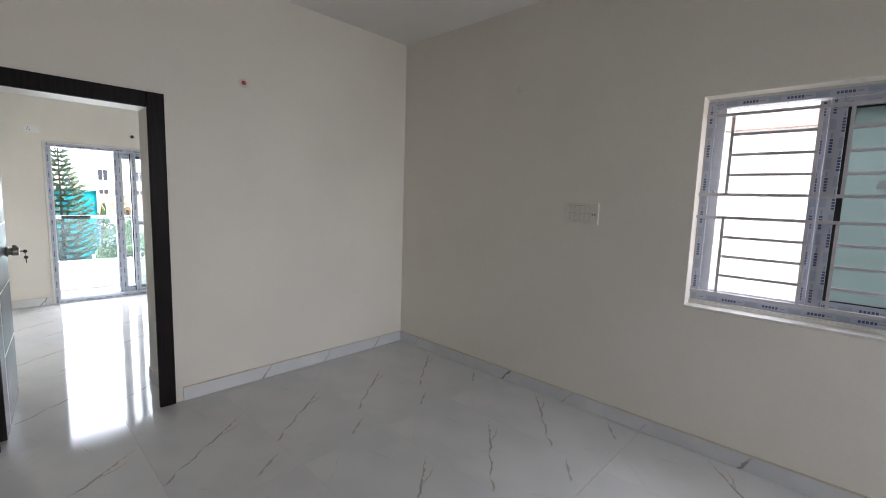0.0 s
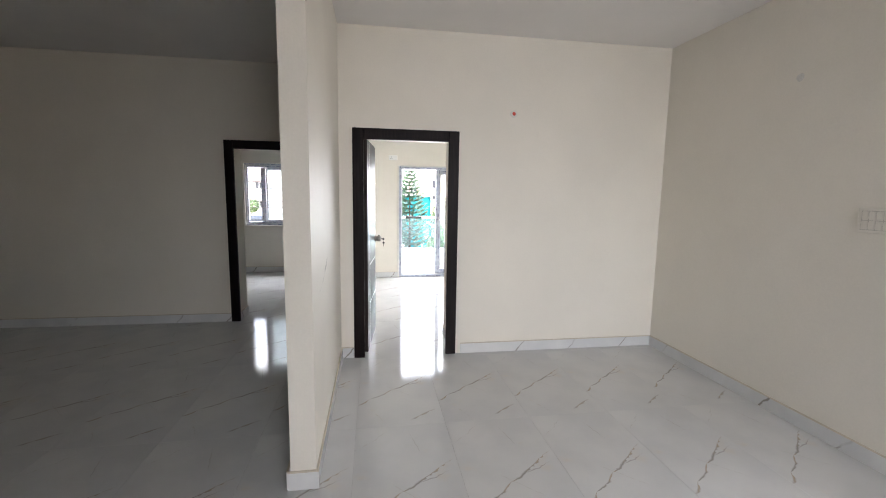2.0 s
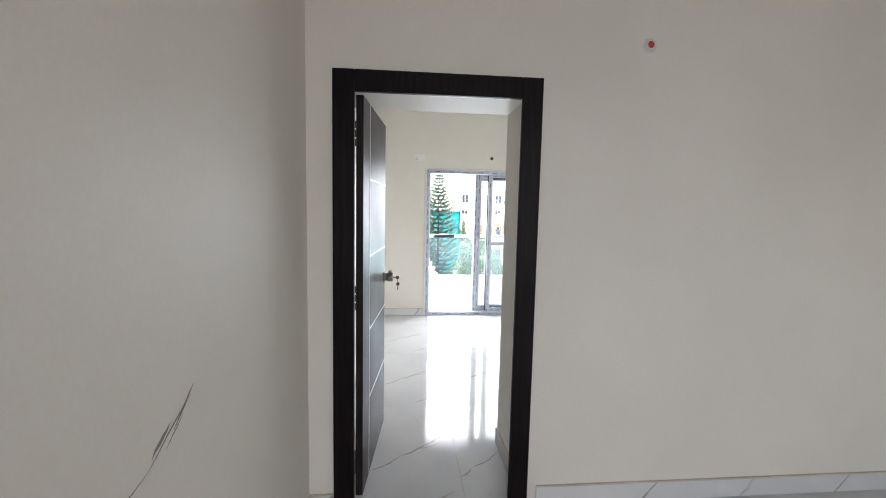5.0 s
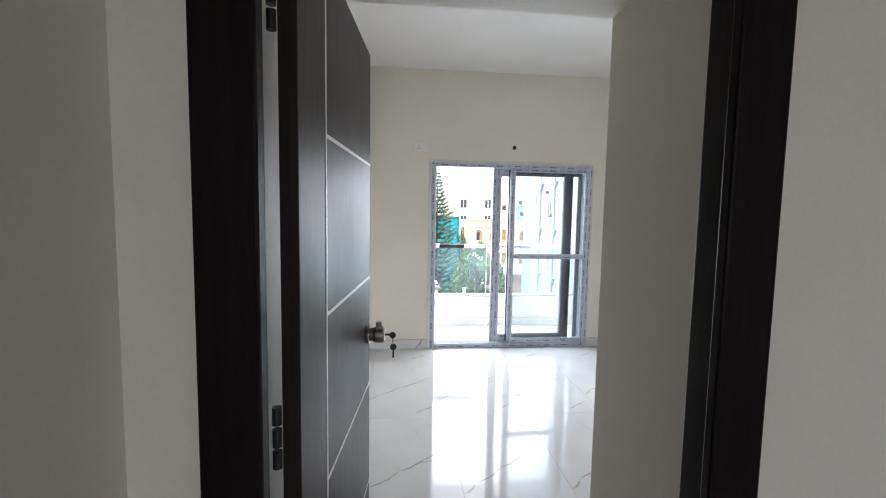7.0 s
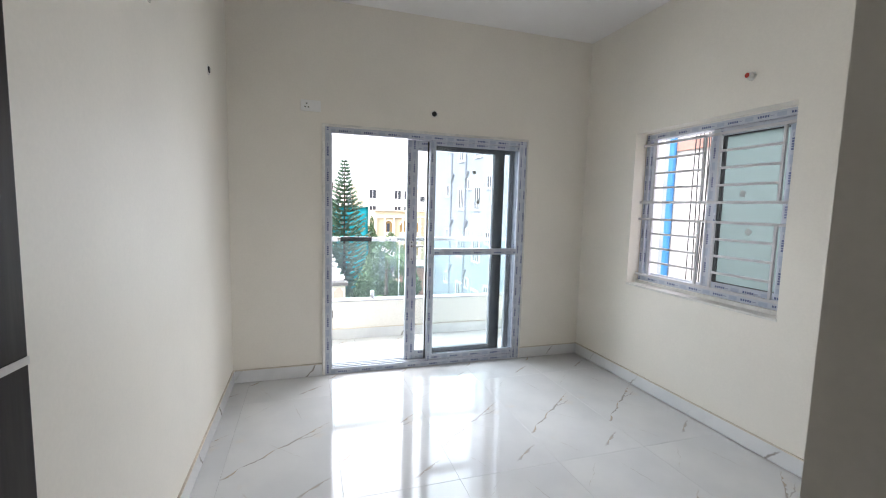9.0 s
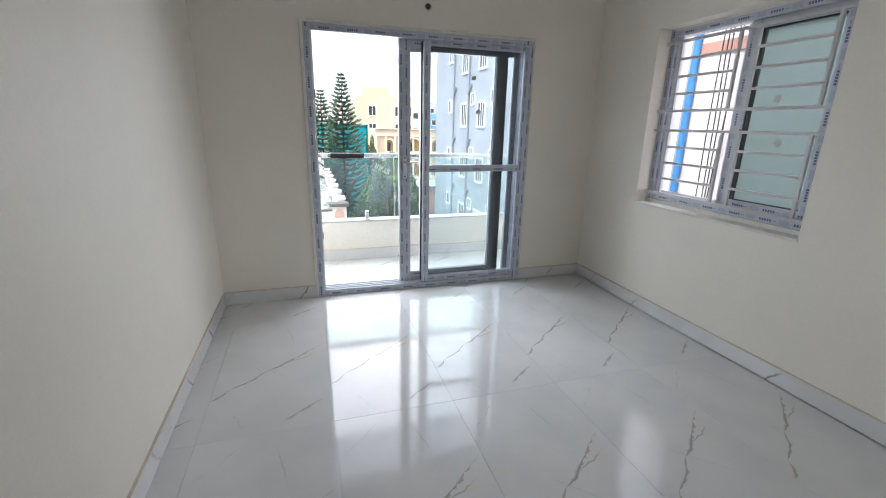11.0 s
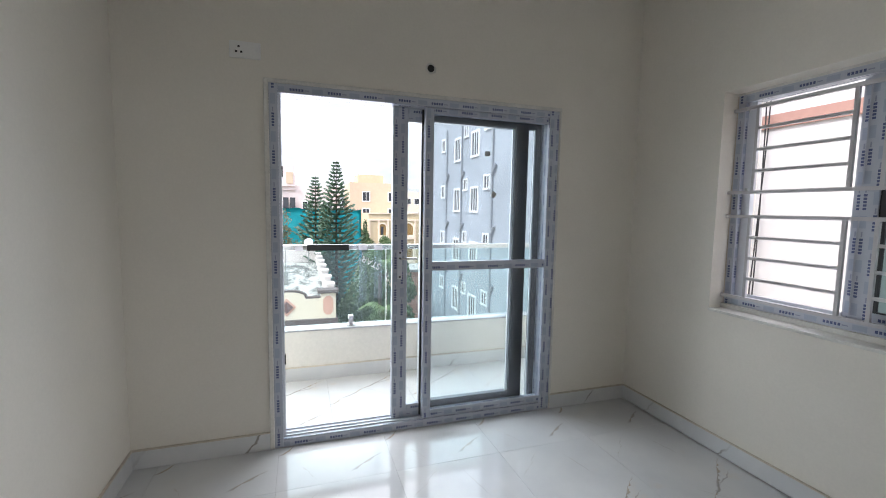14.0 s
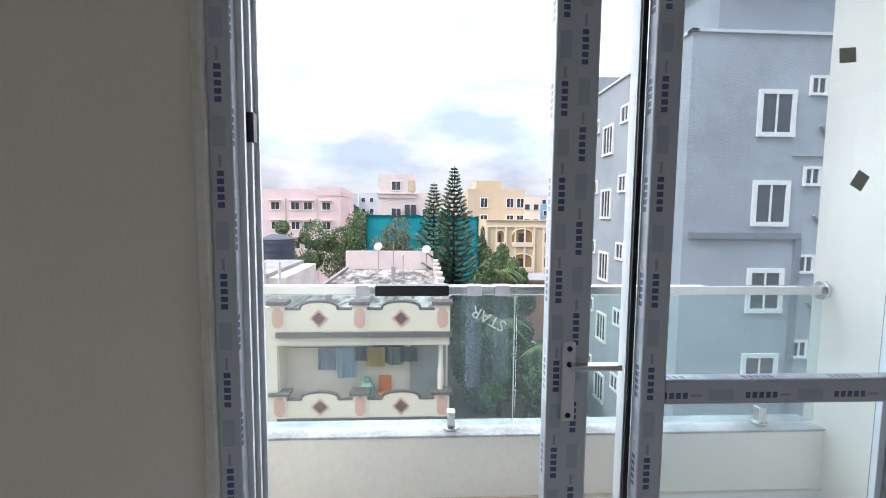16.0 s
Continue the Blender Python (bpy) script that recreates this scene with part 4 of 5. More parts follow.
# blue-grey apartment block beside the balcony
grey = thing("apartment_building", "tall blue-grey rendered apartment block with white framed windows", "building")
GX, GY = -22.0, 10.3
block(grey, "wall", GREY_WALL, -37.5, GX, GY, 24.0, GROUND, 7.3, 0.35)
part("parapet_cap", boxes((GX - 0.2, GX + 0.08, GY - 0.08, 24.0, 7.65, 7.75), (-37.5, GX + 0.08, GY - 0.08, GY + 0.16, 7.65, 7.75)), FAR_WHITE, grey)
block(grey, "stair_head", GREY_WALL, -27.0, -23.2, 12.0, 18.0, 7.3, 10.4, 0.0)
part("stair_head_slab", boxes((-27.4, -22.6, 11.6, 18.4, 10.4, 10.6)), GREY_DARK, grey)
block(grey, "stair_head", GREY_WALL, -37.0, -33.0, GY + 0.3, 14.0, 7.3, 9.6, 0.0)
for k in range(5):
    z = 5.0 - 3.12 * k
    window_on(grey, "x", GX, 13.42, z, 1.05, 1.3, 0.16, 2)
    window_on(grey, "x", GX, 14.87, z + 0.97, 0.46, 0.5, 0.09, 2)
    part("pipe_elbow", tube(bmesh.new(), (GX + 0.1, 15.0, z - 0.4), (GX + 0.1, 15.42, z - 0.85), 0.06, 8), PIPE, grey)
    window_on(grey, "y", GY, -28.4, z + 0.1, 0.95, 1.25, 0.12, 3)
    window_on(grey, "y", GY, -31.2, z + 0.1, 0.95, 1.25, 0.12, 3)
    window_on(grey, "y", GY, -26.7, z + 1.0, 0.6, 0.62, 0.1, 2)
    window_on(grey, "y", GY, -29.8, z + 1.0, 0.5, 0.55, 0.09, 2)
    window_on(grey, "y", GY, -34.0, z + 0.7, 0.6, 0.7, 0.1, 2)
for x in (-25.95, -30.4, -33.2):
    part("drain_pipe", tube(bmesh.new(), (x, GY - 0.09, GROUND), (x, GY - 0.09, 6.6), 0.055, 10), PIPE, grey)
    for z in (3.2, 0.1, -3.0):
        part("pipe_elbow", tube(bmesh.new(), (x + 0.4, GY - 0.09, z + 0.5), (x + 0.02, GY - 0.12, z), 0.075, 10), PIPE, grey)
for y in (15.45, 16.2):
    part("drain_pipe", tube(bmesh.new(), (GX + 0.09, y, GROUND), (GX + 0.09, y, 6.2), 0.06, 10), PIPE, grey)
part("ledge", boxes((GX, GX + 0.14, 10.5, 14.55, 0.62, 0.84)), GREY_DARK, grey)
part("pilaster", boxes((GX, GX + 0.1, 14.4, 14.62, GROUND, 0.62)), GREY_DARK, grey)
part("service_pipe", tube(bmesh.new(), (GX + 0.06, 14.1, 3.55), (GX + 0.06, 15.6, 3.55), 0.035, 8), PIPE, grey)

# cream neighbour wall behind the grilled windows
nb = thing("neighbour_building", "white plastered neighbour building with a brick-red band", "building")
WHITE_OUT = surface("white_sunlit_plaster", (0.50, 0.485, 0.48), 0.8, 0.05, 9, 0.7, 0.2, 0.003)
block(nb, "wall", WHITE_OUT, -9.95, 4.5, 6.0, 12.0, GROUND, 3.3, 0.3)
part("brick_red_band", boxes((-9.95, 4.5, 5.97, 6.0, 2.37, 2.52)), surface("brick_red_paint", (0.33, 0.19, 0.155), 0.8, 0.1, 12), nb, "brick-red painted band")
part("corner_pipe", tube(bmesh.new(), (-9.88, 5.94, GROUND), (-9.88, 5.94, 3.4), 0.05, 14), surface("blue_plastic_pipe", (0.03, 0.16, 0.36), 0.5), nb, "blue plastic pipe up the corner")
cab = thing("hanging_cables", "black cables hanging slackly outside the window", "cable")
for k, (x, lean) in enumerate(((-9.40, 0.0), (-9.34, 0.02), (-9.28, 0.01), (-9.22, 0.03), (-9.12, -0.07))):
    bm, last = bmesh.new(), None
    for i in range(9):
        q = Vector((x + lean * i / 4 + 0.015 * math.sin(i * 1.3 + k), 5.86, 5.0 - i * 0.9))
        if last is not None:
            tube(bm, last, q, 0.008, 6)
        last = q
    part("cable", bm, BLACK, cab)

# cream house across the lane
house = thing("neighbour_house", "cream two-storey house with ornamental peach parapet panels and flat roof", "house")
HX = -25.0
HY0, HY1 = -5.3, 2.3
part("wall", boxes((-44.0, HX - 1.05, HY0, HY1, GROUND, -3.56), (HX - 1.05, HX - 0.1, HY0, HY0 + 0.5, -7.3, -3.56), (HX - 0.3, HX, HY0 - 0.1, HY0 + 0.45, GROUND, -2.5)), CREAM, house)
part("front_wall", boxes((HX - 1.5, HX - 0.15, HY0 + 0.45, HY1, GROUND, -7.3)), CREAM, house)
part("roof", boxes((-44.0, HX - 0.2, HY0, HY1, -3.56, -3.3)), ROOFING, house, "flat concrete roof streaked black and white")
part("side_parapet", boxes((-44.0, HX - 0.2, HY1 - 0.2, HY1, -3.3, -2.55)), PALE_PINK, house)
part("side_kerb", boxes((-44.0, HX - 0.2, HY0, HY0 + 0.2, -3.3, -3.12)), CONCRETE, house)
part("back_parapet", boxes((-44.0, -43.8, HY0, HY1 - 0.2, -3.3, -1.75)), PALE_PINK, house)
for k in range(7):
    x = -27.0 - k * 2.4
    part("parapet_pier", boxes((x - 0.3, x + 0.3, HY1 - 0.25, HY1 + 0.08, -3.3, -2.35), (x - 0.36, x + 0.36, HY1 - 0.3, HY1 + 0.13, -2.35, -2.25)), PALE_PINK, house)


def ornamental_parapet(z0, z1):
    """A parapet with piers, a low arch in each bay and a lozenge."""
    bays = ((-4.5, -1.75), (-1.15, 1.68))
    for y0, y1 in bays:
        bm = bmesh.new()
        half, c = (y1 - y0) / 2, (y0 + y1) / 2
        outline = [(y0, z0), (y1, z0), (y1, z1 - 0.22), (c + half * 0.55, z1 - 0.22)]
        outline += [(c + half * 0.55 * math.cos(a), z1 - 0.14 + 0.24 * math.sin(a)) for a in [math.pi * i / 12 for i in range(13)]]
        outline += [(c - half * 0.55, z1 - 0.22), (y0, z1 - 0.22)]
        f = bm.faces.new([bm.verts.new((HX, y, z)) for y, z in outline])
        got = bmesh.ops.extrude_face_region(bm, geom=[f])
        bmesh.ops.translate(bm, verts=[v for v in got["geom"] if isinstance(v, bmesh.types.BMVert)], vec=(-0.18, 0, 0))
        panel = part("parapet_panel", bm, CREAM, house)
        cap = bmesh.new()
        top = outline[2:]
        for (ya, za), (yb, zb) in zip(top, top[1:]):
            if abs(ya - yb) + abs(za - zb) > 0.001:
                tube(cap, (HX - 0.06, ya, za), (HX - 0.06, yb, zb), 0.075, 6)
        part("cap_moulding", cap, TRIM, panel)
        for r, mat, d in ((0.40, PEACH, 0.02), (0.27, MAROON, 0.04)):
            lz = bmesh.new()
            zc = (z0 + z1) / 2 - 0.02
            g = lz.faces.new([lz.verts.new((HX + d, c + r * a, zc + r * e)) for a, e in ((1, 0), (0, 1), (-1, 0), (0, -1))])
            got = bmesh.ops.extrude_face_region(lz, geom=[g])
            bmesh.ops.translate(lz, verts=[v for v in got["geom"] if isinstance(v, bmesh.types.BMVert)], vec=(-d, 0, 0))
            part("lozenge", lz, mat, panel)
    for y0, y1 in ((-5.1, -4.5), (-1.75, -1.15), (1.68, 2.32)):
        pier = part("pier", boxes((HX - 0.4, HX + 0.03, y0, y1, z0 - 0.1, z1 - 0.04)), CREAM, house)
        part("pier_cap", soft(boxes((HX - 0.5, HX + 0.12, y0 - 0.13, y1 + 0.13, z1 - 0.04, z1 + 0.12)), 0.03), TRIM, pier)
        c = (y0 + y1) / 2
        oc = bmesh.new()
        f = oc.faces.new([oc.verts.new((HX + 0.05, c + a * 0.22, (z0 + z1) / 2 + e * 0.42)) for a, e in ((1, 0.6), (0.4, 1), (-0.4, 1), (-1, 0.6), (-1, -0.6), (-0.4, -1), (0.4, -1), (1, -0.6))])
        got = bmesh.ops.extrude_face_region(oc, geom=[f])
        bmesh.ops.translate(oc, verts=[v for v in got["geom"] if isinstance(v, bmesh.types.BMVert)], vec=(-0.03, 0, 0))
        part("peach_panel", oc, PEACH, pier)


ornamental_parapet(-3.5, -2.34)
ornamental_parapet(-7.2, -6.2)
part("cornice", boxes((HX - 0.6, HX + 0.16, HY0 + 0.45, HY1 + 0.1, -3.72, -3.5)), TRIM, house)
part("fascia", boxes((HX - 1.5, HX + 0.02, HY0 + 0.45, HY1, -4.08, -3.72)), CREAM, house)
part("balcony_slab", boxes((HX - 1.5, HX + 0.08, HY0 + 0.4, HY1 + 0.05, -7.36, -7.2)), TRIM, house)
part("balcony_side", boxes((HX - 1.045, HX - 0.93, 0.62, HY1 - 0.1, -7.2, -4.08)), CONCRETE, house, "unpainted grey bay")
# flat dark slab that stands for the shade in this doorway
part("doorway", boxes((HX - 1.05, HX - 1.01, -1.0, 0.35, -5.2, -4.2)), SHADE_GLASS, house)
for z0, z1, r in ((-7.2, -5.2, 0.13), (-5.2, -4.08, 0.1)):
    part("baluster_post", tube(bmesh.new(), (HX - 0.25, 1.95, z0), (HX - 0.25, 1.95, z1), r, 12), CREAM, house)

line = thing("washing_line", "washing line with pale blue, yellow and patterned clothes", "laundry")
part("line", tube(bmesh.new(), (HX - 0.55, -4.4, -4.35), (HX - 0.55, 0.5, -4.3), 0.012, 6), BLACK, line)
for y0, w, drop, col in ((-3.3, 0.75, 1.0, (0.20, 0.25, 0.31)), (-2.5, 0.85, 1.35, (0.30, 0.40, 0.52)), (-1.75, 0.55, 0.6, (0.12, 0.11, 0.15)), (-1.25, 0.8, 0.85, (0.62, 0.42, 0.12)), (-0.3, 0.6, 0.8, (0.28, 0.28, 0.26)), (0.2, 0.75, 0.65, (0.10, 0.10, 0.08))):
    bm, rows = bmesh.new(), []
    for i in range(9):
        rows.append([bm.verts.new((HX - 0.55 + 0.05 * math.sin(i * 1.7 + y0 * 3) * (0.3 + j / 5), y0 + w * i / 8, -4.34 - drop * j / 5 + random.uniform(-0.02, 0.02))) for j in range(6)])
    for r0, r1 in zip(rows, rows[1:]):
        for j in range(5):
            bm.faces.new((r0[j], r1[j], r1[j + 1], r0[j + 1]))
    bmesh.ops.solidify(bm, geom=bm.faces[:], thickness=0.02)
    part("cloth", bm, surface("washed_cloth", col, 0.9, 0.1, 20), line)
tub = thing("plastic_chair", "orange plastic chair on the neighbour balcony", "chair")
ORANGE = surface("orange_plastic", (0.62, 0.17, 0.03), 0.4)
part("seat", soft(boxes((HX - 0.98, HX - 0.5, -0.75, -0.2, -6.5, -6.42)), 0.02), ORANGE, tub)
part("backrest", soft(boxes((HX - 1.0, HX - 0.92, -0.75, -0.2, -6.42, -5.75)), 0.03), ORANGE, tub)
for x in (HX - 0.93, HX - 0.55):
    for y in (-0.7, -0.25):
        part("leg", tube(bmesh.new(), (x, y, -7.2), (x, y, -6.5), 0.03, 8), ORANGE, tub)
bag = thing("green_sack", "pale green sack standing on the neighbour balcony", "sack")
bm = bmesh.new()
bmesh.ops.create_icosphere(bm, subdivisions=3, radius=0.45, matrix=Matrix.Translation((HX - 0.7, -1.25, -6.55)) @ Matrix.Diagonal((0.8, 0.85, 1.45, 1)))
for v in bm.verts:
    v.co += Vector((0, 0, 1)) * 0.08 * noise.noise(v.co * 4) + Vector((1, 1, 0)) * 0.06 * noise.noise(v.co * 6)
part("sack_body", bm, surface("pale_green_cloth", (0.25, 0.42, 0.30), 0.85), bag)
part("sack_neck", tube(bmesh.new(), (HX - 0.7, -1.25, -6.0), (HX - 0.7, -1.2, -5.72), 0.1, 10, 0.18), surface("pale_green_cloth", (0.25, 0.42, 0.30), 0.85), bag)

# things on the roof
tank = thing("water_tank", "dark blue ribbed plastic water tank on a rooftop stand", "water tank")
tb = bmesh.new()
for k in range(7):
    disc(tb, (-36.0, -8.4, -1.9 + k * 0.24), (0, 0, 1), 1.12 - 0.05 * (k % 2), 0.24, 28)
disc(tb, (-36.0, -8.4, -0.15), (0, 0, 1), 1.1, 0.3, 28, 0.35)
part("tank_body", tb, TANK, tank)
part("tank_stand", boxes((-37.2, -34.8, -9.6, -7.2, GROUND, -2.0)), CREAM, tank)
shed = thing("roof_room", "low white rooftop room with a concrete slab", "roof room")
part("wall", boxes((-34.0, -28.0, -8.2, -5.4, GROUND, -1.7)), surface("whitewashed_plaster", (0.66, 0.62, 0.58), 0.85, 0.15, 3, 0.6), shed)
part("roof_slab", boxes((-34.3, -27.8, -8.5, -6.2, -1.7, -1.5)), CONCRETE, shed)
for y in (-5.6, -6.3):
    part("pipe", tube(bmesh.new(), (-27.8, y, -6.0), (-27.8, y, -0.9), 0.07, 8), FAR_WHITE, shed)
for x, y, z in ((-43.2, -2.5, -1.35), (-42.5, 1.5, -1.5)):
    d = thing("satellite_dish", "white satellite dish on the roof", "satellite dish", "satellite dishes")
    bm = bmesh.new()
    bmesh.ops.create_uvsphere(bm, u_segments=20, v_segments=10, radius=0.62)
    bmesh.ops.delete(bm, geom=[v for v in bm.verts if v.co.z > -0.40], context="VERTS")
    for v in bm.verts:
        v.co.z += 0.58
    bmesh.ops.solidify(bm, geom=bm.faces[:], thickness=0.02)
    bm.transform(Matrix.Translation((x, y, z)) @ pose(0, 0, 0, 25, 55, 20))
    part("dish", bm, FAR_WHITE, d)
    part("mast", tube(bmesh.new(), (x, y, -3.3), (x, y, z), 0.035, 8), CONCRETE, d)
for x, y, h in ((-38.0, -0.9, 1.7), (-33.0, 0.0, 1.4), (-30.5, -3.9, 0.9), (-36.0, -3.2, 0.8)):
    st = thing("roof_stub", "short concrete column stub on the flat roof", "column stub", "roof stubs")
    part("stub", boxes((x - 0.14, x + 0.14, y - 0.14, y + 0.14, -3.3, -3.3 + h * 0.55)), CONCRETE, st)
    if h > 1.2:
        part("rod", tube(bmesh.new(), (x, y, -3.3 + h * 0.55), (x, y, -3.3 + h * 1.6), 0.03, 6), CONCRETE, st)

# teal netting
net = thing("scaffold_net", "teal construction net hung over a site", "construction net")
bm, rows = bmesh.new(), []
for i in range(46):
    y = -4.6 + 11.6 * i / 45
    rows.append([bm.verts.new((-52.0 + 0.35 * noise.noise((y * 0.8, j * 0.35, 2)) + 0.18 * math.sin(y * 2.1), y + (0.15 * j / 16 if i > 40 else 0), 1.25 - 9.5 * j / 16 + 0.16 * noise.noise((y, 7, 1)) * (j == 0))) for j in range(17)])
for r0, r1 in zip(rows, rows[1:]):
    for j in range(16):
        bm.faces.new((r0[j], r1[j], r1[j + 1], r0[j + 1]))
bmesh.ops.solidify(bm, geom=bm.faces[:], thickness=0.03)
part("net", bm, NET, net, smooth=True)
for k in range(6):
    part("scaffold_pole", tube(bmesh.new(), (-52.5, -4.5 + k * 2.25, GROUND), (-52.5, -4.5 + k * 2.25, 1.3), 0.05, 6), CONCRETE, net)

# far houses
pink = thing("house", "pink three-storey house with rows of small windows", "house")
block(pink, "wall", PINK, -82, -70, -22.5, -10.6, GROUND, 3.9, 0.9)
block(pink, "stair_head", PINK, -78, -69.9, -13.8, -10.5, 3.9, 4.9, 0.2)
for y in (-19.8, -17.0, -15.2, -12.6):
    for z in (2.4, -0.4, -3.2):
        window_on(pink, "x", -70, y, z, 1.1, 1.0, 0.14, 2)
        part("sunshade", boxes((-70, -69.5, y - 0.8, y + 0.8, z + 0.72, z + 0.8)), PINK, pink)
for y in (-14.0, -18.4):
    part("drain_pipe", tube(bmesh.new(), (-69.93, y, GROUND), (-69.93, y, 3.6), 0.06, 6), PALE_PINK, pink)
pk2 = thing("house", "pale pink house with a raised stair tower", "house")
block(pk2, "wall", PALE_PINK, -80, -70, -5.2, 6.4, GROUND, 3.7, 0.7)
block(pk2, "stair_tower", PALE_PINK, -78, -69.8, -5.2, 0.2, 3.7, 6.8, 0.25)
part("roof_edge", boxes((-78.1, -69.6, -5.4, 0.35, 4.25, 4.4)), PALE_PINK, pk2)
window_on(pk2, "x", -69.8, -2.6, 5.4, 1.2, 1.2, 0.12, 2)
for y in (-2.6, 1.9, 4.6):
    window_on(pk2, "x", -69.8 if y < 0.2 else -70, y, 1.6, 1.3, 1.1, 0.12, 2)
# dark slabs on the facade, painted as the shade in two balcony openings
for y in (-1.0, -0.1):
    part("opening_shade_slab", boxes((-69.78, -69.7, y - 0.35, y + 0.35, 0.7, 2.7)), SHADE_GLASS, pk2)
part("tower_opening", boxes((-69.78, -69.7, -0.9, 0.0, 4.6, 6.2)), APRICOT, pk2)
yel = thing("house", "apricot and yellow house with arched balconies", "house")
block(yel, "upper_wall", APRICOT, -74, -66, 7.4, 15.2, GROUND, 4.4, 0.5)
block(yel, "roof_room", YELLOW, -72, -67, 8.6, 12.2, 4.9, 5.9, 0.15)
for y in (9.6, 13.2, 14.6):
    window_on(yel, "x", -66, y, 3.0, 0.9, 1.2, 0.12, 2)
    window_on(yel, "x", -66, y, 0.7, 0.9, 1.2, 0.12, 2)
block(yel, "front_wall", YELLOW, -66, -60, 9.0, 18.6, GROUND, 0.0, 0.75)
part("balustrade", boxes((-60.02, -59.85, 9.0, 18.6, -0.15, 0.05), (-60.02, -59.85, 9.0, 18.6, 0.7, 0.82)), CREAM, yel)
for k in range(9):
    part("pilaster", boxes((-60.0, -59.82, 9.05 + k * 1.18, 9.25 + k * 1.18, GROUND, 0.0)), CREAM, yel)
for y, w in ((10.8, 1.1), (13.6, 2.6), (16.9, 1.2)):
    for z in (-1.4, -4.5, -7.6):
        # flat panel proud of the wall, coloured like the shade inside an arch
        ab = bmesh.new()
        pts = [(y - w / 2, z - 0.75), (y + w / 2, z - 0.75)] + [(y + w / 2 * math.cos(a), z + 0.35 + min(w / 2, 0.75) * math.sin(a)) for a in [math.pi * i / 10 for i in range(11)]]
        f = ab.faces.new([ab.verts.new((-59.96, p, q)) for p, q in pts])
        got = bmesh.ops.extrude_face_region(ab, geom=[f])
        bmesh.ops.translate(ab, verts=[v for v in got["geom"] if isinstance(v, bmesh.types.BMVert)], vec=(-0.1, 0, 0))
        arch = part("arch_shade_panel", ab, surface("shaded_ochre", (0.30, 0.19, 0.07), 0.8), yel, "flat arched panel coloured as the shade of a deep balcony")
        part("door_glass", boxes((-59.955, -59.93, y - w * 0.18, y + w * 0.12, z - 0.75, z + 0.5)), SHADE_GLASS, arch)
        rim = bmesh.new()
        for (ya, za), (yb, zb) in zip(pts[1:], pts[2:]):
            if abs(ya - yb) + abs(za - zb) > 0.001:
                tube(rim, (-59.93, ya, za), (-59.93, yb, zb), 0.09, 6)
        part("arch_moulding", rim, CREAM, arch)
        part("balcony_rail", boxes((-59.95, -59.8, y - w / 2, y + w / 2, z - 1.15, z - 0.6)), CREAM, arch)
for x, y0, y1, z1, mat, lab in ((-120, -21.5, -17.0, 6.4, FAR_WHITE, "white"), (-112, -24.6, -22.2, 5.6, FAR_BLUE, "blue"), (-130, -16.6, -9.5, 6.8, FAR_WHITE, "grey-white"), (-100, -32, -26, 6.0, CREAM, "cream"),
                                (-125, 26.5, 36.0, 6.6, FAR_WHITE, "white"), (-105, 26.5, 30.5, 3.4, FAR_BLUE, "blue"), (-95, 21.8, 25.5, 4.6, CREAM, "cream"), (-140, 10, 24, 4.5, FAR_WHITE, "white")):
    fb = thing("distant_building", lab + " painted apartment building far across the town", "building", "distant buildings")
    block(fb, "wall", mat, x - 10, x, y0, y1, GROUND, z1, 0.4)
    ny = max(2, int((y1 - y0) / 2.2))
    for i in range(ny):
        for z in (z1 - 1.6, z1 - 4.6):
            window_on(fb, "x", x, y0 + (y1 - y0) * (i + 0.5) / ny, z, 1.0, 1.1, 0.12, 1)

# ---- trees ----
def leaf_cloud(centre, radii, count, size, seed):
    """Many small leaf quads through an uneven cluster of lumps."""
    rnd = random.Random(seed)
    bm = bmesh.new()
    lumps = [(Vector((rnd.gauss(0, 0.5), rnd.gauss(0, 0.5), rnd.gauss(0, 0.45))), rnd.uniform(0.28, 0.55)) for _ in range(16)]
    for _ in range(count):
        c, r = rnd.choice(lumps)
        d = Vector((rnd.gauss(0, 1), rnd.gauss(0, 1), rnd.gauss(0, 1))).normalized() * r * rnd.uniform(0.55, 1.0)
        q = c + d
        p = Vector(centre) + Vector((q.x * radii[0], q.y * radii[1], q.z * radii[2]))
        s = size * rnd.uniform(0.6, 1.4)
        m = Matrix.Translation(p) @ Euler((rnd.uniform(0, 6.3), rnd.uniform(0, 6.3), rnd.uniform(0, 6.3))).to_matrix().to_4x4()
        vs = [bm.verts.new(m @ Vector(v)) for v in ((-s, 0, 0), (0, -s * 0.45, s * 0.1), (s, 0, 0), (0, s * 0.45, s * 0.1))]
        bm.faces.new(vs)
    return bm


def broad_tree(name, label, x, y, z_crown, radii, mat, seed, count=2600, size=0.22):
    t = thing(name, label, "tree")
    rnd = random.Random(seed + 50)
    tr = tube(bmesh.new(), (x, y, GROUND), (x + 0.2, y + 0.1, z_crown), 0.28, 10, 0.12)
    for k in range(6):
        a = k * 1.05 + rnd.random()
        tube(tr, (x + 0.1, y, z_crown - radii[2] * rnd.uniform(0.2, 0.7)), (x + radii[0] * 0.6 * math.cos(a), y + radii[1] * 0.6 * math.sin(a), z_crown + radii[2] * rnd.uniform(-0.1, 0.5)), 0.09, 7, 0.03)
    part("trunk", tr, TRUNK, t)
    part("crown", leaf_cloud((x, y, z_crown), radii, int(count * 2.4), size * 0.6, seed), mat, t)
    return t


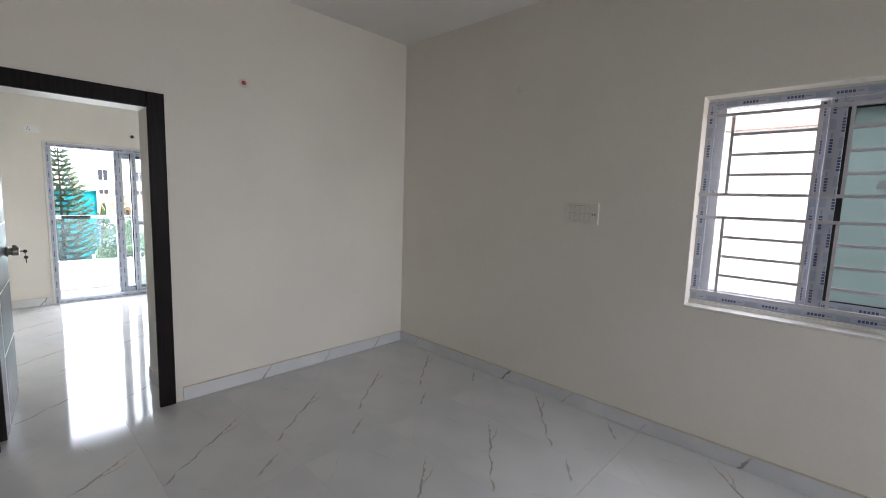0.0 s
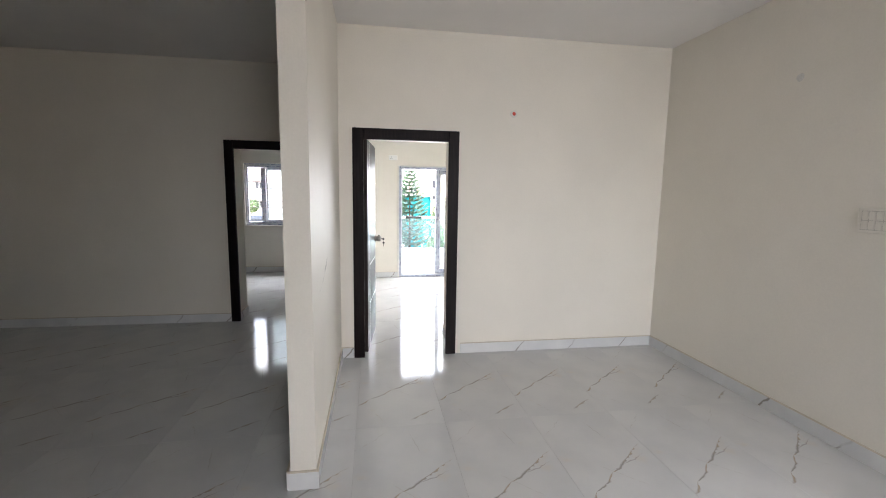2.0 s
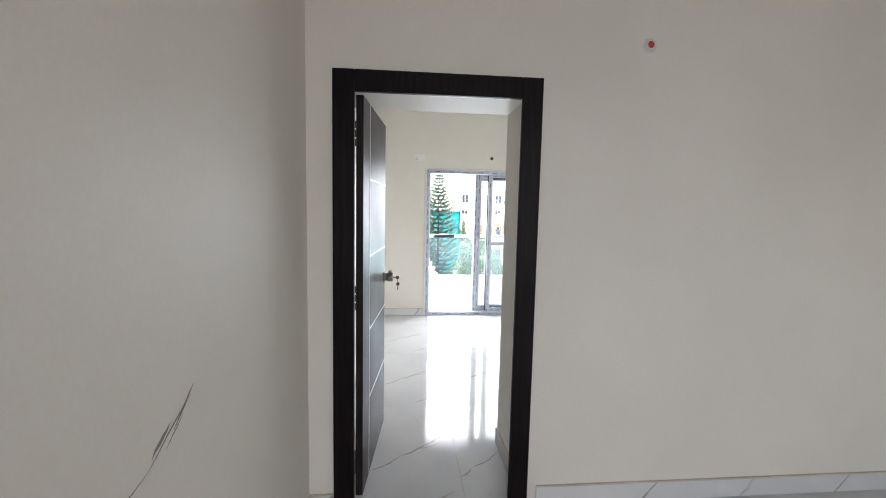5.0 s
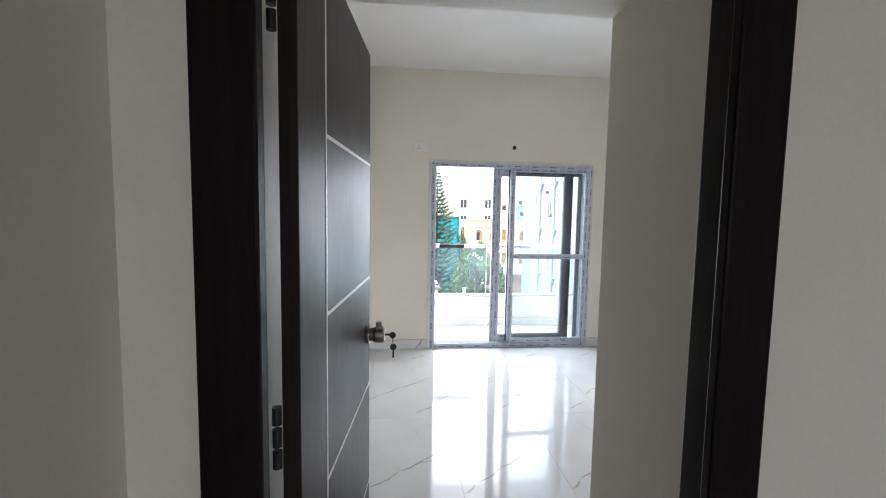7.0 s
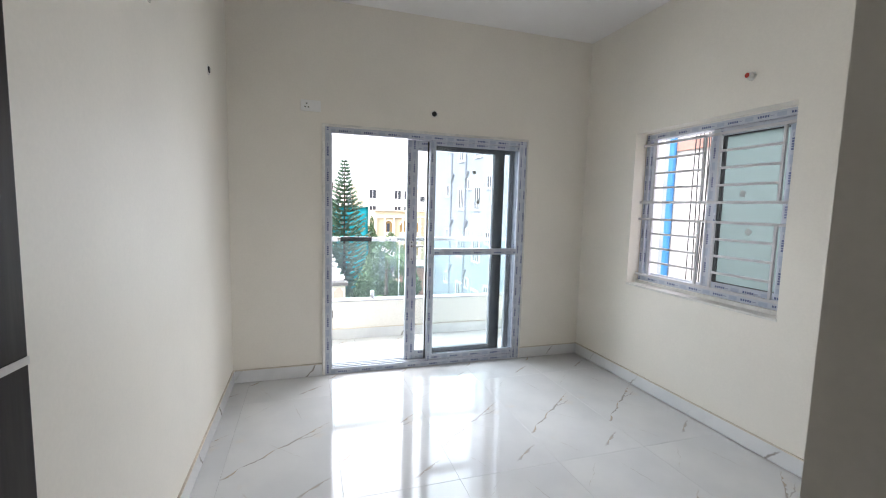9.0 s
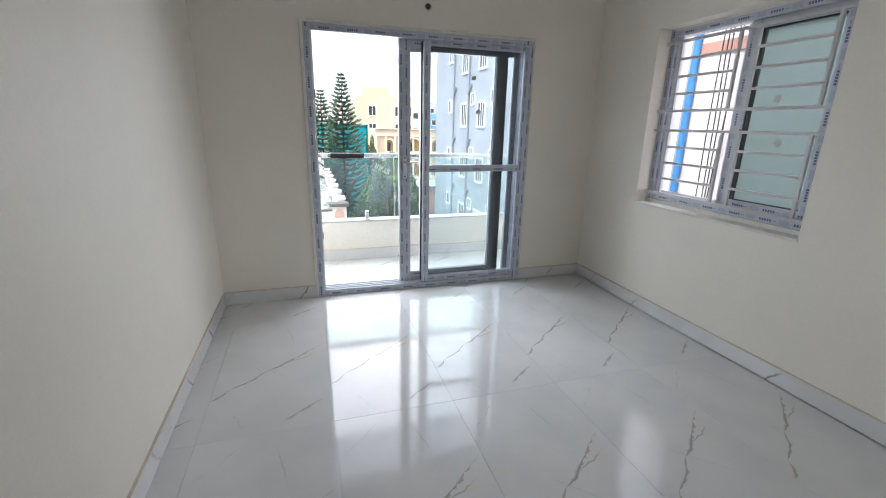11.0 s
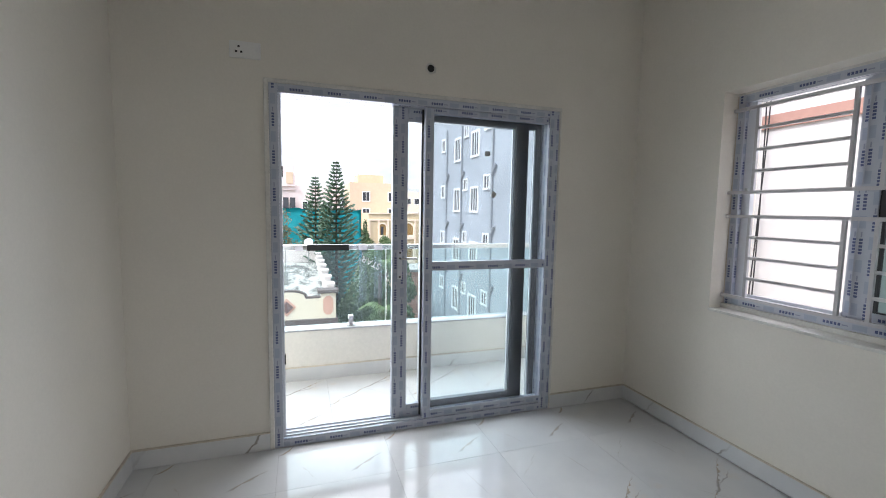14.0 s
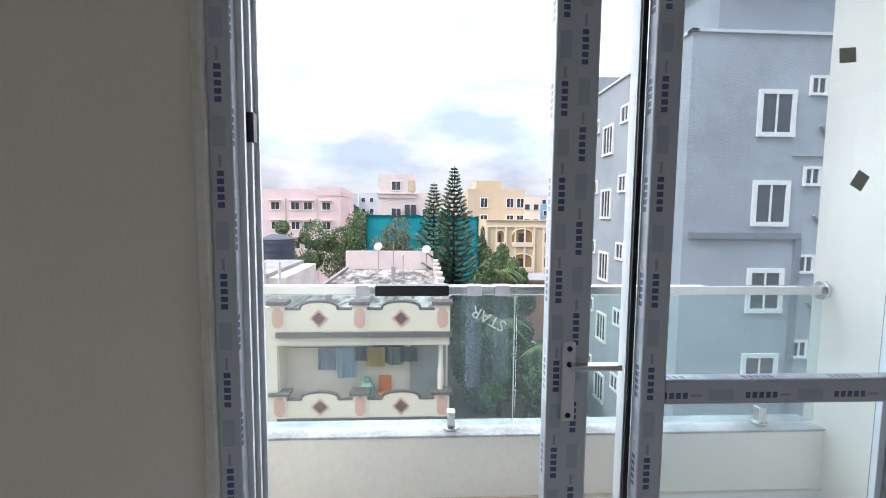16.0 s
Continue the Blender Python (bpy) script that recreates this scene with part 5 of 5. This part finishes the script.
def norfolk_pine(x, y, top, base, spread, seed):
    """A tall tiered conifer: whorls of upswept limbs with drooping needle sprays."""
    rnd = random.Random(seed)
    t = thing("norfolk_pine", "tall dark green tiered conifer with upswept branches", "tree", "tiered conifers")
    part("trunk", tube(bmesh.new(), (x, y, GROUND), (x, y, top), 0.17, 10, 0.02), TRUNK, t)
    bm, z, tier = bmesh.new(), top - 0.25, 0
    while z > base:
        f = (top - z) / (top - base)
        reach = min(spread, 0.10 + 0.29 * (top - z)) * rnd.uniform(0.88, 1.06)
        for k in range(9):
            a = k * 6.283 / 9 + tier * 0.45 + rnd.uniform(-0.2, 0.2)
            r = reach * rnd.uniform(0.75, 1.1)
            n = max(5, int(r * 13))
            side = Vector((-math.sin(a), math.cos(a), 0))
            out = Vector((math.cos(a), math.sin(a), 0))
            for i in range(n):
                s = (i + 1) / n
                c = Vector((x, y, z)) + out * r * s + Vector((0, 0, r * (-0.22 * s + 0.52 * s * s)))
                w = (0.27 * (1.05 - 0.6 * s) + 0.08) * min(1.0, 0.3 + reach * 0.5)
                for sg in (-1, 1):
                    tip = c + side * sg * w + out * 0.18 + Vector((0, 0, rnd.uniform(-0.12, 0.10)))
                    vs = [bm.verts.new(q) for q in (c - out * 0.10, c + out * 0.12 + Vector((0, 0, 0.06)), tip)]
                    bm.faces.new(vs)
                vs = [bm.verts.new(q) for q in (c + Vector((0, 0, 0.06)), c - out * r / n, c + Vector((0, 0, -0.06)) + out * 0.1)]
                bm.faces.new(vs)
        z -= 0.28 + 0.18 * min(1, f * 2)
        tier += 1
    part("crown", bm, PINE, t)


norfolk_pine(-44.0, 3.85, 5.45, -8.6, 2.7, 1)
norfolk_pine(-46.5, 2.2, 4.25, -7.5, 2.2, 2)
broad_tree("tree", "round leafy green tree behind the cream house", -60, -7.6, -2.6, (3.4, 3.6, 3.6), LEAFY, 3, 6000, 0.24)
broad_tree("tree", "leafy green tree behind the flat roof", -58, -12.0, -3.6, (3.0, 2.6, 2.6), LEAFY, 4, 4500, 0.22)
broad_tree("tree", "faded grey-green tree before the teal net", -49.5, -1.7, -2.2, (1.6, 2.3, 2.0), FADED, 5, 2200, 0.18)
broad_tree("tree", "tall leafy green tree before the yellow house", -42, 7.5, -3.7, (1.9, 1.7, 2.9), LEAFY, 6, 5500, 0.17)
broad_tree("tree", "dense dark green tree in the lane", -36, 6.3, -5.4, (2.6, 2.2, 2.6), BUSHY, 7, 6000, 0.18)
broad_tree("tree", "dense dark green tree beside the cream house", -31, 4.4, -6.4, (2.6, 1.9, 2.6), BUSHY, 8, 6000, 0.16)
broad_tree("tree", "leafy shrub at the garden wall", -29, 6.9, -7.2, (2.2, 2.2, 1.8), LEAFY, 9, 2600, 0.18)
broad_tree("tree", "dark narrow tree by the yellow house", -56, 7.5, -2.9, (0.9, 0.7, 2.6), BUSHY, 10, 1500, 0.2)
broad_tree("tree", "leafy tree among the far houses", -92, -14, 0.5, (5, 4.5, 3.0), BUSHY, 11, 2200, 0.4)


def palm(x, y, z, reach, seed):
    t = thing("palm_tree", "palm with arching feathery green fronds", "tree", "palms")
    rnd = random.Random(seed)
    part("trunk", tube(bmesh.new(), (x, y, GROUND), (x, y, z), 0.16, 10, 0.11), TRUNK, t)
    for k in range(13):
        bm = bmesh.new()
        a, up = k * 0.483 * 1.3 + rnd.uniform(-0.2, 0.2), rnd.uniform(0.2, 0.9)
        out, side = Vector((math.cos(a), math.sin(a), 0)), Vector((-math.sin(a), math.cos(a), 0))
        for i in range(16):
            s = (i + 1) / 16
            c = Vector((x, y, z)) + out * reach * s + Vector((0, 0, reach * (up * s - 1.1 * s * s)))
            w = reach * 0.26 * math.sin(math.pi * min(1, s * 0.9 + 0.1))
            for sg in (-1, 1):
                tip = c + side * sg * w + out * 0.25 * reach * 0.4 - Vector((0, 0, w * 0.5))
                bm.faces.new([bm.verts.new(q) for q in (c - out * 0.035, c + out * 0.05, tip)])
        part("frond", bm, PALM_LEAF, t)


palm(-34.0, 5.9, -2.2, 2.0, 21)
palm(-30.0, 5.4, -4.4, 1.8, 22)
palm(-28.0, 7.4, -5.2, 1.5, 23)
wall = thing("garden_wall", "grey plastered garden wall along the lane", "wall")
part("wall_body", boxes((-40.0, -25.0, 7.9, 8.1, GROUND, -6.4)), CONCRETE, wall)
shed2 = thing("outbuilding", "low terracotta-pink outbuilding behind the trees", "outbuilding")
part("wall", boxes((-48.0, -44.0, 9.6, 14.0, GROUND, -4.4)), PEACH, shed2)
part("roof_slab", boxes((-48.3, -43.7, 9.3, 14.3, -4.4, -4.2)), CONCRETE, shed2)


# ---- floor tiles, each its own piece ----
TILE_MESHES = {}


def tile_mesh(x0, x1, y0, y1):
    """A bevelled tile whose origin is the grid corner at its east and south edges."""
    key = tuple(round(v, 3) for v in (x0, x1, y0, y1))
    if key not in TILE_MESHES:
        bm = bmesh.new()
        g, e = 0.0004, 0.0006
        top = [bm.verts.new((x, y, 0)) for x, y in ((x0 + g + e, y0 + g + e), (x1 - g - e, y0 + g + e), (x1 - g - e, y1 - g - e), (x0 + g + e, y1 - g - e))]
        mid = [bm.verts.new((x, y, -e)) for x, y in ((x0 + g, y0 + g), (x1 - g, y0 + g), (x1 - g, y1 - g), (x0 + g, y1 - g))]
        low = [bm.verts.new((v.co.x, v.co.y, -0.012)) for v in mid]
        bm.faces.new(top)
        for a, b in ((mid, top), (low, mid)):
            for i in range(4):
                bm.faces.new((a[i], a[(i + 1) % 4], b[(i + 1) % 4], b[i]))
        me = bpy.data.meshes.new("tile")
        bmesh.ops.recalc_face_normals(bm, faces=bm.faces)
        bm.to_mesh(me)
        bm.free()
        me.materials.append(TILE)
        TILE_MESHES[key] = me
    return TILE_MESHES[key]


def lay(parent, ox, oy, z, lo_x, hi_x, lo_y, hi_y, keep):
    cx = ox
    while cx - 1.2 < hi_x:
        cx += 1.2
    while cx > lo_x:
        cy = oy
        while cy > lo_y:
            cy -= 0.6
        while cy < hi_y:
            x0, x1, y0, y1 = max(cx - 1.2, lo_x), min(cx, hi_x), max(cy, lo_y), min(cy + 0.6, hi_y)
            if x1 - x0 > 0.02 and y1 - y0 > 0.02 and keep((x0 + x1) / 2, (y0 + y1) / 2):
                ob = new("tile", tile_mesh(x0 - cx, x1 - cx, y0 - cy, y1 - cy))
                ob.location = (cx, cy, z + random.uniform(-0.0004, 0.0))
                ob.parent = parent
            cy += 0.6
        cx -= 1.2


lay(FLOOR, -2.95, 1.33, 0.0, -8.155, 2.6, -5.2, 3.15, lambda x, y: True)
lay(FLOOR, -2.95, 1.33, 0.0, -8.9, -8.155, -5.2, -0.1, lambda x, y: True)
lay(BALC, -8.36, 1.05, -0.02, -9.19, -8.36, -0.7, 3.05, lambda x, y: True)
